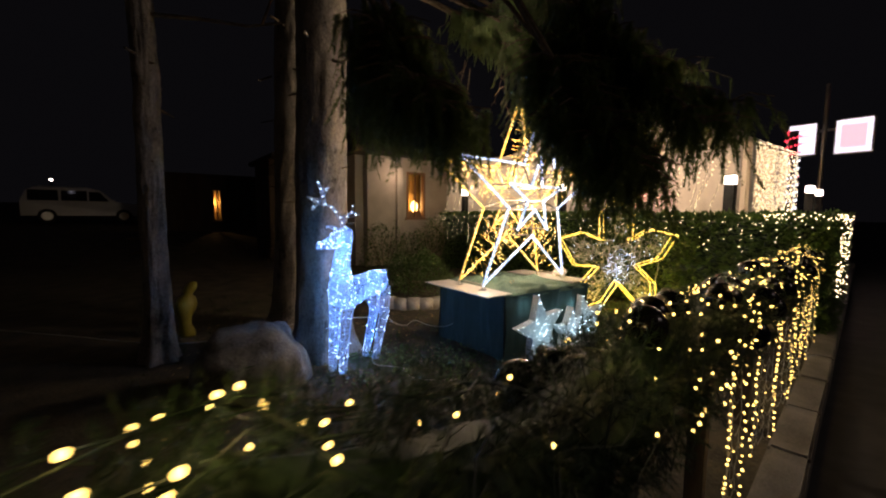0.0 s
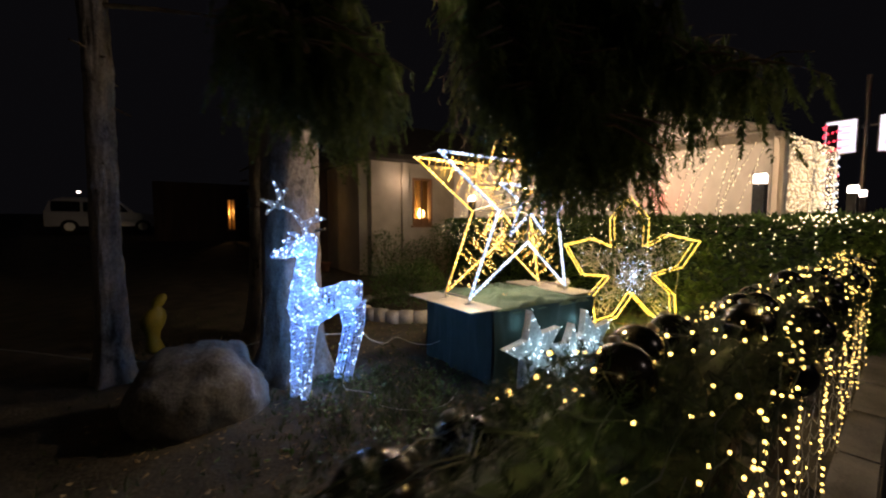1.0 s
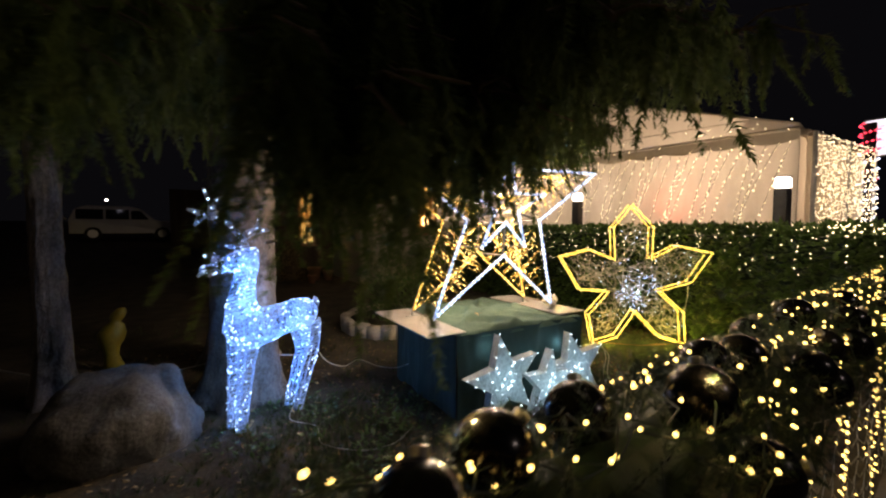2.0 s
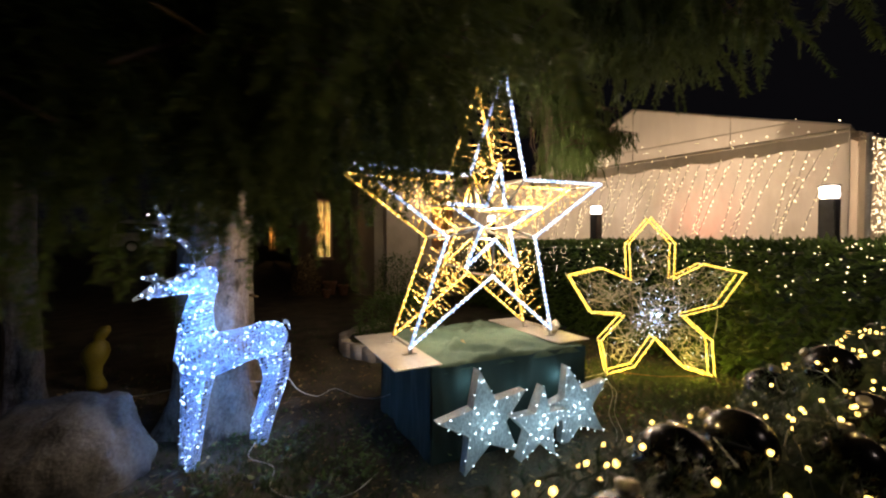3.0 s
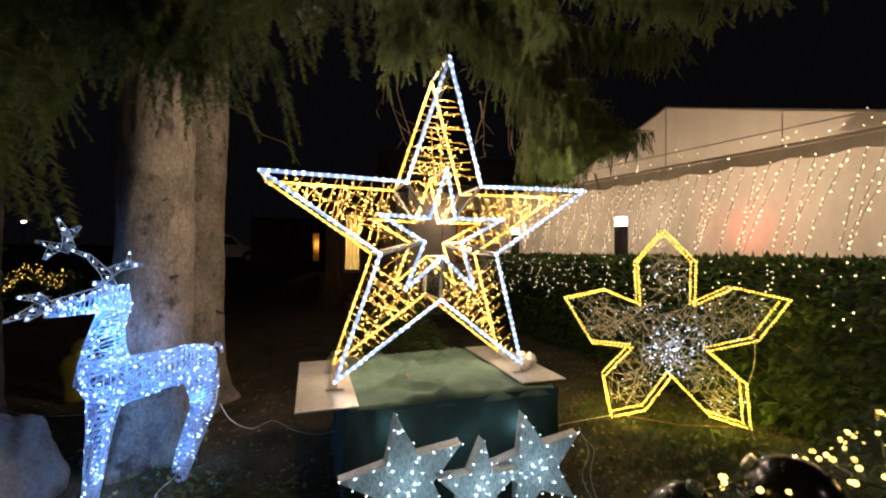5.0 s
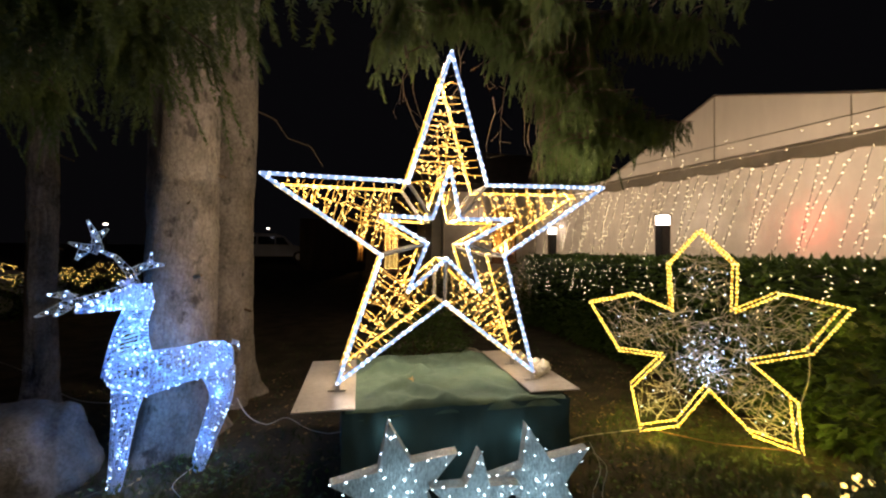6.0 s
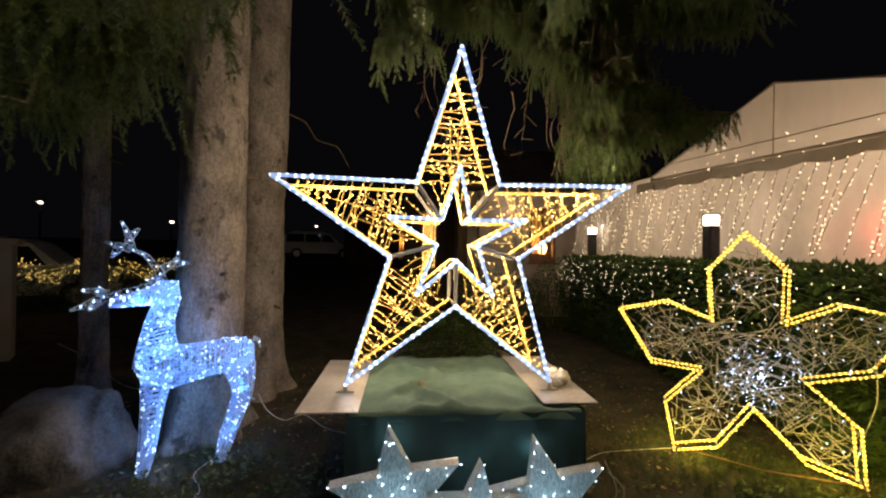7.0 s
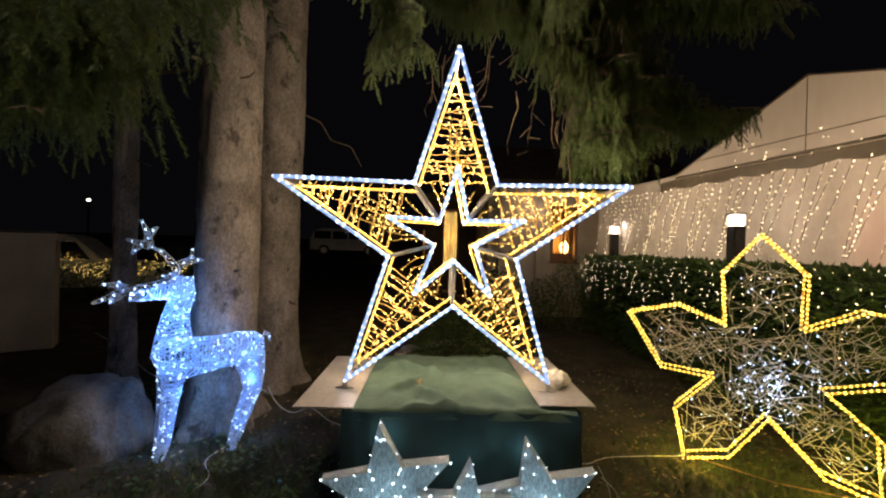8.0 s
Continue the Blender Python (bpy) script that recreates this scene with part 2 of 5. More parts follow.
class Shape:
    """Gathers vertices and faces of one mesh."""

    def __init__(self):
        self.v, self.f = [], []

    def add(self, verts, faces):
        o = len(self.v)
        self.v += [tuple(p) for p in verts]
        self.f += [tuple(i + o for i in q) for q in faces]
        return self

    def bead(self, p, r):
        return self.add([(p[0] + a * r, p[1] + b * r, p[2] + c * r) for a, b, c in OCTA], OCTA_F)

    def bulb(self, p, r):
        """A rounder bead for bulbs close to the walker."""
        return self.add([(p[0] + a * r, p[1] + b * r, p[2] + c * r) for a, b, c in ICO], ICO_F)

    def tube(self, pts, r, sides=6, closed=False, taper=1.0):
        pts = [Vector(p) for p in pts]
        n, verts, faces = len(pts), [], []
        for i, p in enumerate(pts):
            a = pts[(i - 1) % n] if closed or i else p
            b = pts[(i + 1) % n] if closed or i < n - 1 else p
            d = (b - a).normalized() if (b - a).length > 1e-9 else Vector((0, 0, 1))
            s = d.cross(Vector((0, 0, 1)) if abs(d.z) < 0.9 else Vector((1, 0, 0))).normalized()
            t = d.cross(s)
            rr = r * (1 + (taper - 1) * i / max(1, n - 1))
            verts += [p + (s * math.cos(2 * math.pi * k / sides) + t * math.sin(2 * math.pi * k / sides)) * rr for k in range(sides)]
        for i in range(n if closed else n - 1):
            j = (i + 1) % n
            faces += [(i * sides + k, i * sides + (k + 1) % sides, j * sides + (k + 1) % sides, j * sides + k) for k in range(sides)]
        if not closed:
            faces += [tuple(range(sides))[::-1], tuple((n - 1) * sides + k for k in range(sides))]
        return self.add(verts, faces)

    def box(self, lo, hi, bevel=0.0, m=None):
        b = bmesh.new()
        bmesh.ops.create_cube(b, size=1.0)
        for q in b.verts:
            q.co = Vector([lo[i] + (q.co[i] + 0.5) * (hi[i] - lo[i]) for i in range(3)])
        if bevel:
            bmesh.ops.bevel(b, geom=b.edges[:], offset=bevel, segments=2, affect="EDGES")
        if m is not None:
            b.transform(m)
        b.verts.index_update()
        self.add([q.co for q in b.verts], [[q.index for q in f.verts] for f in b.faces])
        b.free()
        return self

    def lathe(self, profile, centre=(0, 0, 0), sides=24):
        n = len(profile)
        verts = [(centre[0] + r * math.cos(2 * math.pi * k / sides), centre[1] + r * math.sin(2 * math.pi * k / sides), centre[2] + z) for r, z in profile for k in range(sides)]
        faces = [(i * sides + k, i * sides + (k + 1) % sides, (i + 1) * sides + (k + 1) % sides, (i + 1) * sides + k) for i in range(n - 1) for k in range(sides)]
        faces += [tuple(range(sides))[::-1], tuple((n - 1) * sides + k for k in range(sides))]
        return self.add(verts, faces)

    def prism(self, outline, front, back):
        """Outline points put through two functions, joined by sides."""
        n = len(outline)
        verts = [front(p) for p in outline] + [back(p) for p in outline]
        faces = [tuple(range(n)), tuple(range(2 * n - 1, n - 1, -1))] + [(i, i + n, (i + 1) % n + n, (i + 1) % n) for i in range(n)]
        return self.add(verts, faces)

    def grid(self, us, vs, fn):
        w = len(us)
        verts = [fn(u, v) for v in vs for u in us]
        faces = [(j * w + i, j * w + i + 1, (j + 1) * w + i + 1, (j + 1) * w + i) for j in range(len(vs) - 1) for i in range(w - 1)]
        return self.add(verts, faces)

    def data(self, name, material, smooth=False):
        me = bpy.data.meshes.new(name)
        me.from_pydata(self.v, [], self.f)
        me.materials.append(material)
        if smooth:
            me.polygons.foreach_set("use_smooth", [True] * len(me.polygons))
        me.update()
        return me


def part(name, shape, material, parent=None, label="", smooth=False):
    ob = new(name, shape.data(name, material, smooth))
    if parent is not None:
        ob.parent = parent
        ob.matrix_parent_inverse = parent.matrix_world.inverted()
    if label:
        ob["label"] = label
    if name.endswith(("bulbs", "cord", "string", "wires", "foliage")):
        ob["kind"] = "stuff"
    return ob


def thing(name, label, category, group="", kind="", at=(0, 0, 0)):
    ob = new(name)
    ob.empty_display_size = 0.1
    ob.location = at
    bpy.context.view_layer.update()
    return tagged(ob, label, category, group, kind)


def solid(name, shape, material, label, category, group="", kind="", smooth=False):
    return tagged(part(name, shape, material, None, "", smooth), label, category, group, kind)


def lerp(a, b, t):
    return Vector(a) + (Vector(b) - Vector(a)) * t


def along(pts, step):
    """Points every step metres along a polyline."""
    out, rest = [], 0.0
    for a, b in zip(pts, pts[1:]):
        a, b = Vector(a), Vector(b)
        d, s = (b - a).length, rest
        while s < d:
            out.append(a + (b - a) * (s / d))
            s += step
        rest = s - d
    return out


rnd = random.Random(7)
jit = lambda r: Vector((rnd.uniform(-r, r), rnd.uniform(-r, r), rnd.uniform(-r, r)))

# ---- ground, kerb, road; u runs along the kerb, v into the garden ----
K0, KD = Vector((4.77, 1.0, 0)), Vector((math.cos(radians(6.7)), math.sin(radians(6.7)), 0))
KN = Vector((-KD.y, KD.x, 0))


def uv(u, v, z=0.0):
    return K0 + KD * u + KN * v + Vector((0, 0, z))


def rise(x, y):
    """Small unevenness of the garden's ground."""
    return 0.022 * noise.noise((x * 1.3, y * 1.3, 0)) + 0.010 * noise.noise((x * 6, y * 6, 3)) - 0.004


def yard_rise(y):
    """The yard climbs gently beyond the house."""
    return min(2.0, max(0.0, y - 14.0) * 0.07)


gu = [-180, -70, -25] + [-7 + 0.09 * i for i in range(145)] + [7, 10, 16, 25, 70, 180]
gv = [-0.02, 0.0] + [0.05 + 0.09 * i for i in range(70)] + [7, 8, 10, 13, 14, 18, 30, 43, 70, 180]
ground = Shape().grid(gu, gv, lambda u, v: (lambda p: (p.x, p.y, rise(p.x, p.y) + yard_rise(v) if v > 0.03 else -0.13 if v < -0.01 else -0.01))(uv(u, v)))
solid("ground", ground, SOIL, "bare garden soil with thin moss and grass", "ground", kind="structure", smooth=True)
road = Shape().grid([-180, -60, -20, -10, -5, 0, 5, 10, 20, 60, 180], [-180, -60, -20, -6, -3, -1, -0.02], lambda u, v: uv(u, v, -0.11))
solid("road", road, ASPHALT, "dark asphalt road beside the garden", "road", kind="structure")

# ---- spruce trees ----


def trunk_shape(x, y, r0, r1, top, lean=(0, 0), seed=0):
    s, sides, rows = Shape(), 56, 130
    verts, faces = [], []
    for j in range(rows + 1):
        z = -0.1 + (top + 0.1) * j / rows
        f = max(0.0, z / top)
        flare = 0.10 * math.exp(-max(z, 0) / 0.22) * r0 / 0.25
        for k in range(sides):
            a = 2 * math.pi * k / sides
            ca, sa = math.cos(a), math.sin(a)
            big = noise.noise((ca * 1.5 + seed, sa * 1.5, z * 1.2))
            plates = noise.noise((ca * 6 + seed, sa * 6, z * 5)) * 0.9 + noise.noise((ca * 14, sa * 14 + seed, z * 13)) * 0.6
            root = flare * (1 + 0.7 * math.cos(5 * a + seed))
            r = r0 + (r1 - r0) * f + root + 0.020 * big + 0.015 * plates
            verts.append((x + lean[0] * f + r * ca, y + lean[1] * f + r * sa, z))
    faces = [(j * sides + k, j * sides + (k + 1) % sides, (j + 1) * sides + (k + 1) % sides, (j + 1) * sides + k) for j in range(rows) for k in range(sides)]
    return s.add(verts, faces)


class Needles:
    """Gathers many thin triangles and makes one mesh of them."""

    def __init__(self, seed):
        self.rng, self.rows = np.random.default_rng(seed), []

    def shoot(self, p, d, length, fat, dens, width=0.0046, lift=0.75):
        r, n = self.rng, max(10, int(length * dens))
        d = np.array(d, float)
        d /= np.linalg.norm(d)
        side = np.cross(d, (0.31, 0.87, 0.22))
        side /= np.linalg.norm(side)
        oth = np.cross(d, side)
        t, a = np.sort(r.random(n)), r.uniform(0, 2 * math.pi, n)
        bend = np.outer(t * t * length * 0.12, side * r.uniform(-1, 1) + oth * r.uniform(-1, 1))
        q = np.array(p, float) + np.outer(t * length, d) + bend
        out = np.outer(np.cos(a), side) + np.outer(np.sin(a), oth)
        ln = (fat * (1.15 - 0.75 * t) * r.uniform(0.7, 1.25, n))[:, None]
        tip = q + out * ln + d * ln * lift * r.uniform(0.6, 1.3, n)[:, None]
        w = np.cross(d, out) * width * 0.5
        self.rows.append(np.stack([q - w, q + w, tip], 1))

    def data(self, name, material, smooth=False):
        v = np.concatenate(self.rows).reshape(-1, 3).astype(np.float32)
        n = len(v) // 3
        me = bpy.data.meshes.new(name)
        me.vertices.add(3 * n)
        me.vertices.foreach_set("co", v.ravel())
        me.loops.add(3 * n)
        me.loops.foreach_set("vertex_index", np.arange(3 * n, dtype=np.int32))
        me.polygons.add(n)
        me.polygons.foreach_set("loop_start", np.arange(0, 3 * n, 3, dtype=np.int32))
        me.materials.append(material)
        me.update(calc_edges=True)
        return me


def bough(limb_shape, fol, pts, reach, strands, length, rng, r=0.03, dens=700, fat=0.024, start=0.25, sway=0.45):
    """A limb with side twigs from which shoots hang."""
    line = along(pts, 0.02)
    line = line[int(len(line) * start):]
    for _ in range(strands // 7):
        o = rng.choice(line)
        a = rng.uniform(0, 2 * math.pi)
        ln = reach * rng.uniform(0.35, 1.0)
        e = o + Vector((math.cos(a) * ln, math.sin(a) * ln, rng.uniform(-0.45, 0.05) * ln))
        mid = (o + e) / 2 + Vector((0, 0, 0.12 * ln))
        limb_shape.tube([o, mid, e], 0.006, 4, taper=0.3)
        for k in range(7):
            t = rng.uniform(0.15, 1.0)
            q = o * (1 - t) ** 2 + mid * 2 * t * (1 - t) + e * t * t
            fol.shoot(q, (rng.uniform(-sway, sway), rng.uniform(-sway, sway), -1), length * rng.uniform(0.4, 1.15), fat, dens)


def spruce(name, label, x, y, r0, r1, top, boughs, seed, lean=(0, 0)):
    tree = thing("spruce_tree", label, "tree", "spruce trees", at=(x, y, 0))
    part("trunk", trunk_shape(x, y, r0, r1, top, lean, seed), BARK, tree, "grey scaly bark", smooth=True)
    rng = random.Random(seed)
    if boughs:
        limbs, fol = Shape(), Needles(seed)
        for b in boughs:
            bough(limbs, fol, rng=rng, **b)
            part("limb", Shape().tube(along(b["pts"], 0.08) + [b["pts"][-1]], 0.03, 7, taper=0.25), TWIG, tree)
        tagged(part("twig_tangle", limbs, TWIG, tree), kind="stuff")
        tagged(part("needle_foliage", fol, NEEDLE, tree, "drooping green needle shoots"), kind="stuff")
    for i in range(int(9 + 8 * rng.random())):
        z, a = rng.uniform(0.9, min(top, 4.2)), rng.uniform(0, 6.28)
        rr = r0 + (r1 - r0) * z / top
        o = Vector((x + math.cos(a) * rr * 0.9, y + math.sin(a) * rr * 0.9, z))
        e = o + Vector((math.cos(a), math.sin(a), rng.uniform(-0.5, 0.3))) * rng.uniform(0.04, 0.16)
        part("branch_stub", Shape().tube([o, e], rng.uniform(0.008, 0.02), 6, taper=0.6), TWIG, tree)
    return tree


near_boughs = [
    dict(pts=[(3.75, 4.4, 5.0), (3.70, 3.6, 3.7), (3.70, 3.0, 2.5), (3.80, 2.72, 2.10)], reach=0.24, strands=170, length=0.28, start=0.84),
    dict(pts=[(3.6, 4.4, 5.0), (3.4, 3.5, 3.6), (3.36, 2.8, 2.4), (3.40, 2.45, 1.98)], reach=0.34, strands=560, length=0.28, start=0.82),
    dict(pts=[(3.6, 4.3, 4.9), (3.3, 3.3, 3.4), (3.22, 2.5, 2.3), (3.20, 2.05, 1.92)], reach=0.27, strands=520, length=0.28, start=0.76),
    dict(pts=[(3.6, 4.3, 4.8), (3.2, 2.8, 2.9), (3.02, 2.0, 2.05), (3.00, 1.66, 1.80)], reach=0.21, strands=480, length=0.27, start=0.78),
    dict(pts=[(3.6, 4.3, 4.9), (3.30, 2.9, 3.0), (3.15, 2.1, 2.1), (3.12, 1.80, 1.80)], reach=0.22, strands=420, length=0.28, start=0.78),
    dict(pts=[(3.7, 4.3, 5.0), (3.75, 2.5, 3.25), (3.62, 1.68, 2.08), (3.55, 1.34, 1.64)], reach=0.22, strands=900, length=0.26, start=0.86),
    dict(pts=[(3.7, 4.3, 5.0), (3.92, 2.6, 3.25), (3.90, 1.84, 2.08), (3.86, 1.48, 1.69)], reach=0.24, strands=1000, length=0.26, start=0.84),
    dict(pts=[(3.8, 4.3, 5.1), (4.10, 2.8, 3.2), (4.15, 1.95, 2.15), (4.18, 1.64, 1.80)], reach=0.27, strands=950, length=0.26, start=0.78),
    dict(pts=[(3.9, 4.3, 5.2), (4.08, 2.6, 3.4), (4.03, 1.55, 2.14), (4.00, 1.24, 1.82)], reach=0.20, strands=640, length=0.27, start=0.78),
    dict(pts=[(3.9, 4.3, 5.2), (4.42, 3.0, 3.4), (4.50, 2.4, 2.6), (4.44, 2.05, 2.10)], reach=0.28, strands=600, length=0.28, start=0.78),
    dict(pts=[(3.9, 4.3, 5.2), (4.3, 2.7, 3.4), (4.5, 1.9, 2.40), (4.75, 1.55, 2.14), (5.0, 1.5, 2.12)], reach=0.34, strands=560, length=0.28, start=0.6),
]
star_boughs = [
    dict(pts=[(3.9, 5.7, 4.6), (5.2, 4.9, 4.1), (6.2, 4.1, 3.4), (6.6, 3.65, 2.75), (6.68, 3.6, 2.30)], reach=0.36, strands=2300, length=0.20, start=0.45),
    dict(pts=[(4.6, 5.2, 4.7), (6.0, 4.5, 4.1), (6.60, 4.05, 3.4), (6.68, 3.92, 2.7), (6.68, 3.88, 2.24)], reach=0.36, strands=1700, length=0.24, start=0.55, sway=0.25),
    dict(pts=[(3.9, 5.7, 4.4), (4.9, 4.2, 3.8), (5.2, 3.1, 3.05), (5.26, 2.85, 2.45)], reach=0.22, strands=620, length=0.17, start=0.6),
    dict(pts=[(4.0, 5.7, 4.8), (6.0, 4.8, 4.2), (7.0, 4.3, 3.3), (7.4, 4.25, 2.75), (7.9, 4.4, 2.75)], reach=0.44, strands=2300, length=0.20, start=0.45),
    dict(pts=[(4.0, 5.6, 4.9), (5.8, 3.9, 4.1), (6.1, 3.2, 3.2), (6.05, 2.95, 2.78)], reach=0.22, strands=520, length=0.17, start=0.6),
    dict(pts=[(4.0, 5.6, 4.9), (6.0, 3.9, 4.0), (6.7, 3.0, 3.3), (6.9, 2.5, 2.95)], reach=0.42, strands=1200, length=0.19, start=0.5),
    dict(pts=[(4.0, 5.7, 4.7), (5.6, 4.9, 4.1), (6.9, 4.0, 3.5), (7.5, 3.5, 3.2)], reach=0.48, strands=1500, length=0.20, start=0.5),
]
spruce("spruce_tree", "tall spruce with scaly grey trunk beside the reindeer", 3.62, 4.58, 0.262, 0.20, 7.5, near_boughs, 3, (0.1, 0))
spruce("spruce_tree", "slimmer spruce trunk with long hanging boughs", 3.65, 5.55, 0.275, 0.19, 7.5, star_boughs, 11, (0.15, 0))
spruce("spruce_tree", "thin dark spruce trunk on the lawn", 2.24, 5.25, 0.115, 0.085, 6.5, [], 23)

# ---- big star ----
STAR_X, STAR_Y = 5.585, 3.40


def star_at(x, z, depth=0.0):
    return Vector((STAR_X + x, STAR_Y - 0.11 * (z - 1.97) + depth, z))


OUTER = [(-0.005, 2.737), (0.252, 1.962), (1.065, 1.977), (0.388, 1.515), (0.632, 0.730), (0.005, 1.213), (-0.660, 0.722), (-0.402, 1.513), (-1.085, 1.976), (-0.249, 1.962)]
INNER = [(0.01, 2.060), (0.082, 1.745), (0.42, 1.750), (0.130, 1.590), (0.235, 1.285), (0.005, 1.495), (-0.235, 1.290), (-0.122, 1.590), (-0.41, 1.755), (-0.092, 1.745)]
DEEP = 0.38
star = thing("light_star", "tall double-outlined star of white and amber rope lights", "light decoration", at=(STAR_X, STAR_Y, 0.67))


def rope(parent, a, b, tube_mat, bulb_mat, r=0.009, step=0.038, bulb=0.0118):
    t = part("rope_light", Shape().tube([a, b], r, 8), tube_mat, parent, smooth=True)
    s = Shape()
    for p in along([a, b], step):
        s.bulb(p + jit(0.002), bulb * rnd.uniform(0.85, 1.1))
    part("bulb_string", s, bulb_mat, t)


for ring, back in ((OUTER, 0), (INNER, 0), (OUTER, 1), (INNER, 1)):
    for i in range(10):
        a, b = ring[i], ring[(i + 1) % 10]
        pa, pb = star_at(*a, DEEP * back), star_at(*b, DEEP * back)
        rope(star, pa, pb, G_ROPE_AMBER if back else G_ROPE_WHITE, G_AMBER if back else G_WHITE, 0.0080 if back else 0.0100, 0.050 if back else 0.046, 0.0090 if back else 0.0122)
        off = Vector((0, 0.016, 0))
        part("frame_bar", Shape().tube([pa + off, pb + off], 0.009, 4), DULL_STEEL, star)
    if not back:
        for a in ring:
            part("depth_bar", Shape().tube([star_at(*a, 0.01), star_at(*a, DEEP - 0.01)], 0.009, 4), DULL_STEEL, star)
for i in (1, 3, 5, 7, 9):
    for back in (0, 1):
        part("strut", Shape().tube([star_at(*OUTER[i], DEEP * back + 0.016), star_at(*INNER[i], DEEP * back + 0.016)], 0.012, 4), DULL_STEEL, star)
# warm fairy strings stretched between the edges of every arm
for k in range(0, 10, 2):
    tip, ea, eb = OUTER[k], OUTER[(k + 1) % 10], OUTER[k - 1]
    cords, leds = Shape(), Shape()
    for depth in (0.08, 0.30):
        n = 12
        for i in range(n):
            t = 0.14 + 0.84 * (i + rnd.uniform(-0.3, 0.3)) / n
            dd = depth + rnd.uniform(-0.05, 0.05)
            a, b = lerp(star_at(*tip, dd), star_at(*ea, dd), t), lerp(star_at(*tip, dd), star_at(*eb, dd), min(1, max(0.05, t + rnd.uniform(-0.06, 0.06))))
            m = max(3, int((b - a).length / 0.045))
            pts = [lerp(a, b, q / m) + (jit(0.011) if 0 < q < m else Vector()) for q in range(m + 1)]
            cords.tube(pts, 0.0021, 4)
            for q in pts[1:-1]:
                if rnd.random() < 0.85:
                    e = q + jit(0.022)
                    cords.tube([q, e], 0.0017, 3)
                    leds.tube([q + (e - q) * 0.3, e], 0.0022, 4, taper=0.7)
                    leds.bead(e, rnd.uniform(0.0030, 0.0048))
    c = part("fairy_string", cords, G_WIRE_AMBER, star, "cord given an amber glow, with amber bulbs")
    part("amber_bulb_string", leds, G_AMBER, c)
for k in range(10):
    a, b = INNER[k], INNER[(k + 1) % 10]
    c, d = OUTER[k], OUTER[(k + 1) % 10]
    cords, leds = Shape(), Shape()
    for i in range(5):
        p, q = star_at(*lerp((*a, 0), (*b, 0), i / 5)[:2], rnd.uniform(0.05, 0.32)), star_at(*lerp((*c, 0), (*d, 0), i / 5)[:2], rnd.uniform(0.05, 0.32))
        far = lerp(p, q, rnd.uniform(0.35, 0.7))
        pts = [p, lerp(p, far, 0.5) + jit(0.02), far]
        cords.tube(pts, 0.0019, 4)
        for e in along(pts, 0.05):
            leds.bead(e + jit(0.018), rnd.uniform(0.0034, 0.0052))
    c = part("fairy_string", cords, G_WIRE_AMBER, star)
    part("amber_bulb_string", leds, G_AMBER, c)
for x0, x1, ya, yb in ((4.70, 5.035, 3.235, 4.26), (6.105, 6.44, 3.315, 4.35)):
    plate = part("base_plate", Shape().box((x0, ya, 0.664), (x1, yb, 0.672), 0.002, None), PLATE, star, "flat scuffed metal base plate")
    for bx, by in ((x0 + 0.03, ya + 0.03), (x1 - 0.03, ya + 0.03), (x0 + 0.03, yb - 0.03), (x1 - 0.03, yb - 0.03)):
        part("bolt", Shape().lathe([(0.006, 0), (0.006, 0.004), (0.003, 0.006)], (bx, by, 0.672), 8), STEEL, plate)
    for fy in (3.545, 3.545 + DEEP):
        fx = 4.925 if x0 < 5 else 6.217
        part("bracket", Shape().box((fx - 0.06, fy - 0.012, 0.672), (fx + 0.05, fy + 0.012, 0.68), 0.002).box((fx - 0.012, fy - 0.012, 0.672), (fx + 0.012, fy + 0.012, 0.735), 0.002), STEEL, plate)
for x, z in [OUTER[i] for i in (0, 2, 4, 6, 8)] + [INNER[i] for i in (1, 5, 9)]:
    lamp("star_lamp", star_at(x * 0.8, 1.6 + (z - 1.6) * (0.95 if z > 1.6 else 0.62), 0.19), 24.0 if z > 2.3 else 16.0 if z > 1.6 else 6.0, (1.0, 0.81, 0.50), 0.012)
bag = Shape()
for i in range(5):
    c = Vector((6.29 + 0.03 * (i % 3), 3.60 + 0.05 * (i // 2), 0.715 + 0.03 * (i % 2)))
    b = bmesh.new()
    bmesh.ops.create_icosphere(b, subdivisions=2, radius=0.045)
    for q in b.verts:
        q.co = q.co * (1 + 0.35 * noise.noise(q.co * 30 + Vector((i, 0, 0)))) + c
    b.verts.index_update()
    bag.add([q.co for q in b.verts], [[q.index for q in f.verts] for f in b.faces])
    b.free()
solid("plastic_bag", bag, FOIL, "crumpled clear plastic bag round the cable plug", "bag")

# ---- plinth with its cloths ----
BX0, BX1, BY0, BY1, BZ = 4.985, 6.315, 3.29, 4.32, 0.640
plinth = thing("display_plinth", "box plinth draped in dark green cloth under the star", "plinth", at=(5.65, 3.8, 0))


def side_sheet(a, b, out, nx=60, nz=28):
    a, b, out = Vector(a), Vector(b), Vector(out)

    def fn(u, v):
        p = lerp(a, b, u * 1.03 - 0.015)
        fold = 0.030 * noise.noise((u * 7 + a.x, a.y, v * 1.3)) + 0.012 * noise.noise((u * 19, a.y + 3, v * 2))
        flare = 0.012 * (1 - v)
        return p + out * (0.022 + fold + flare) + Vector((0, 0, -0.01 + (BZ + 0.008) * v))

    return Shape().grid([i / nx for i in range(nx + 1)], [i / nz for i in range(nz + 1)], fn)


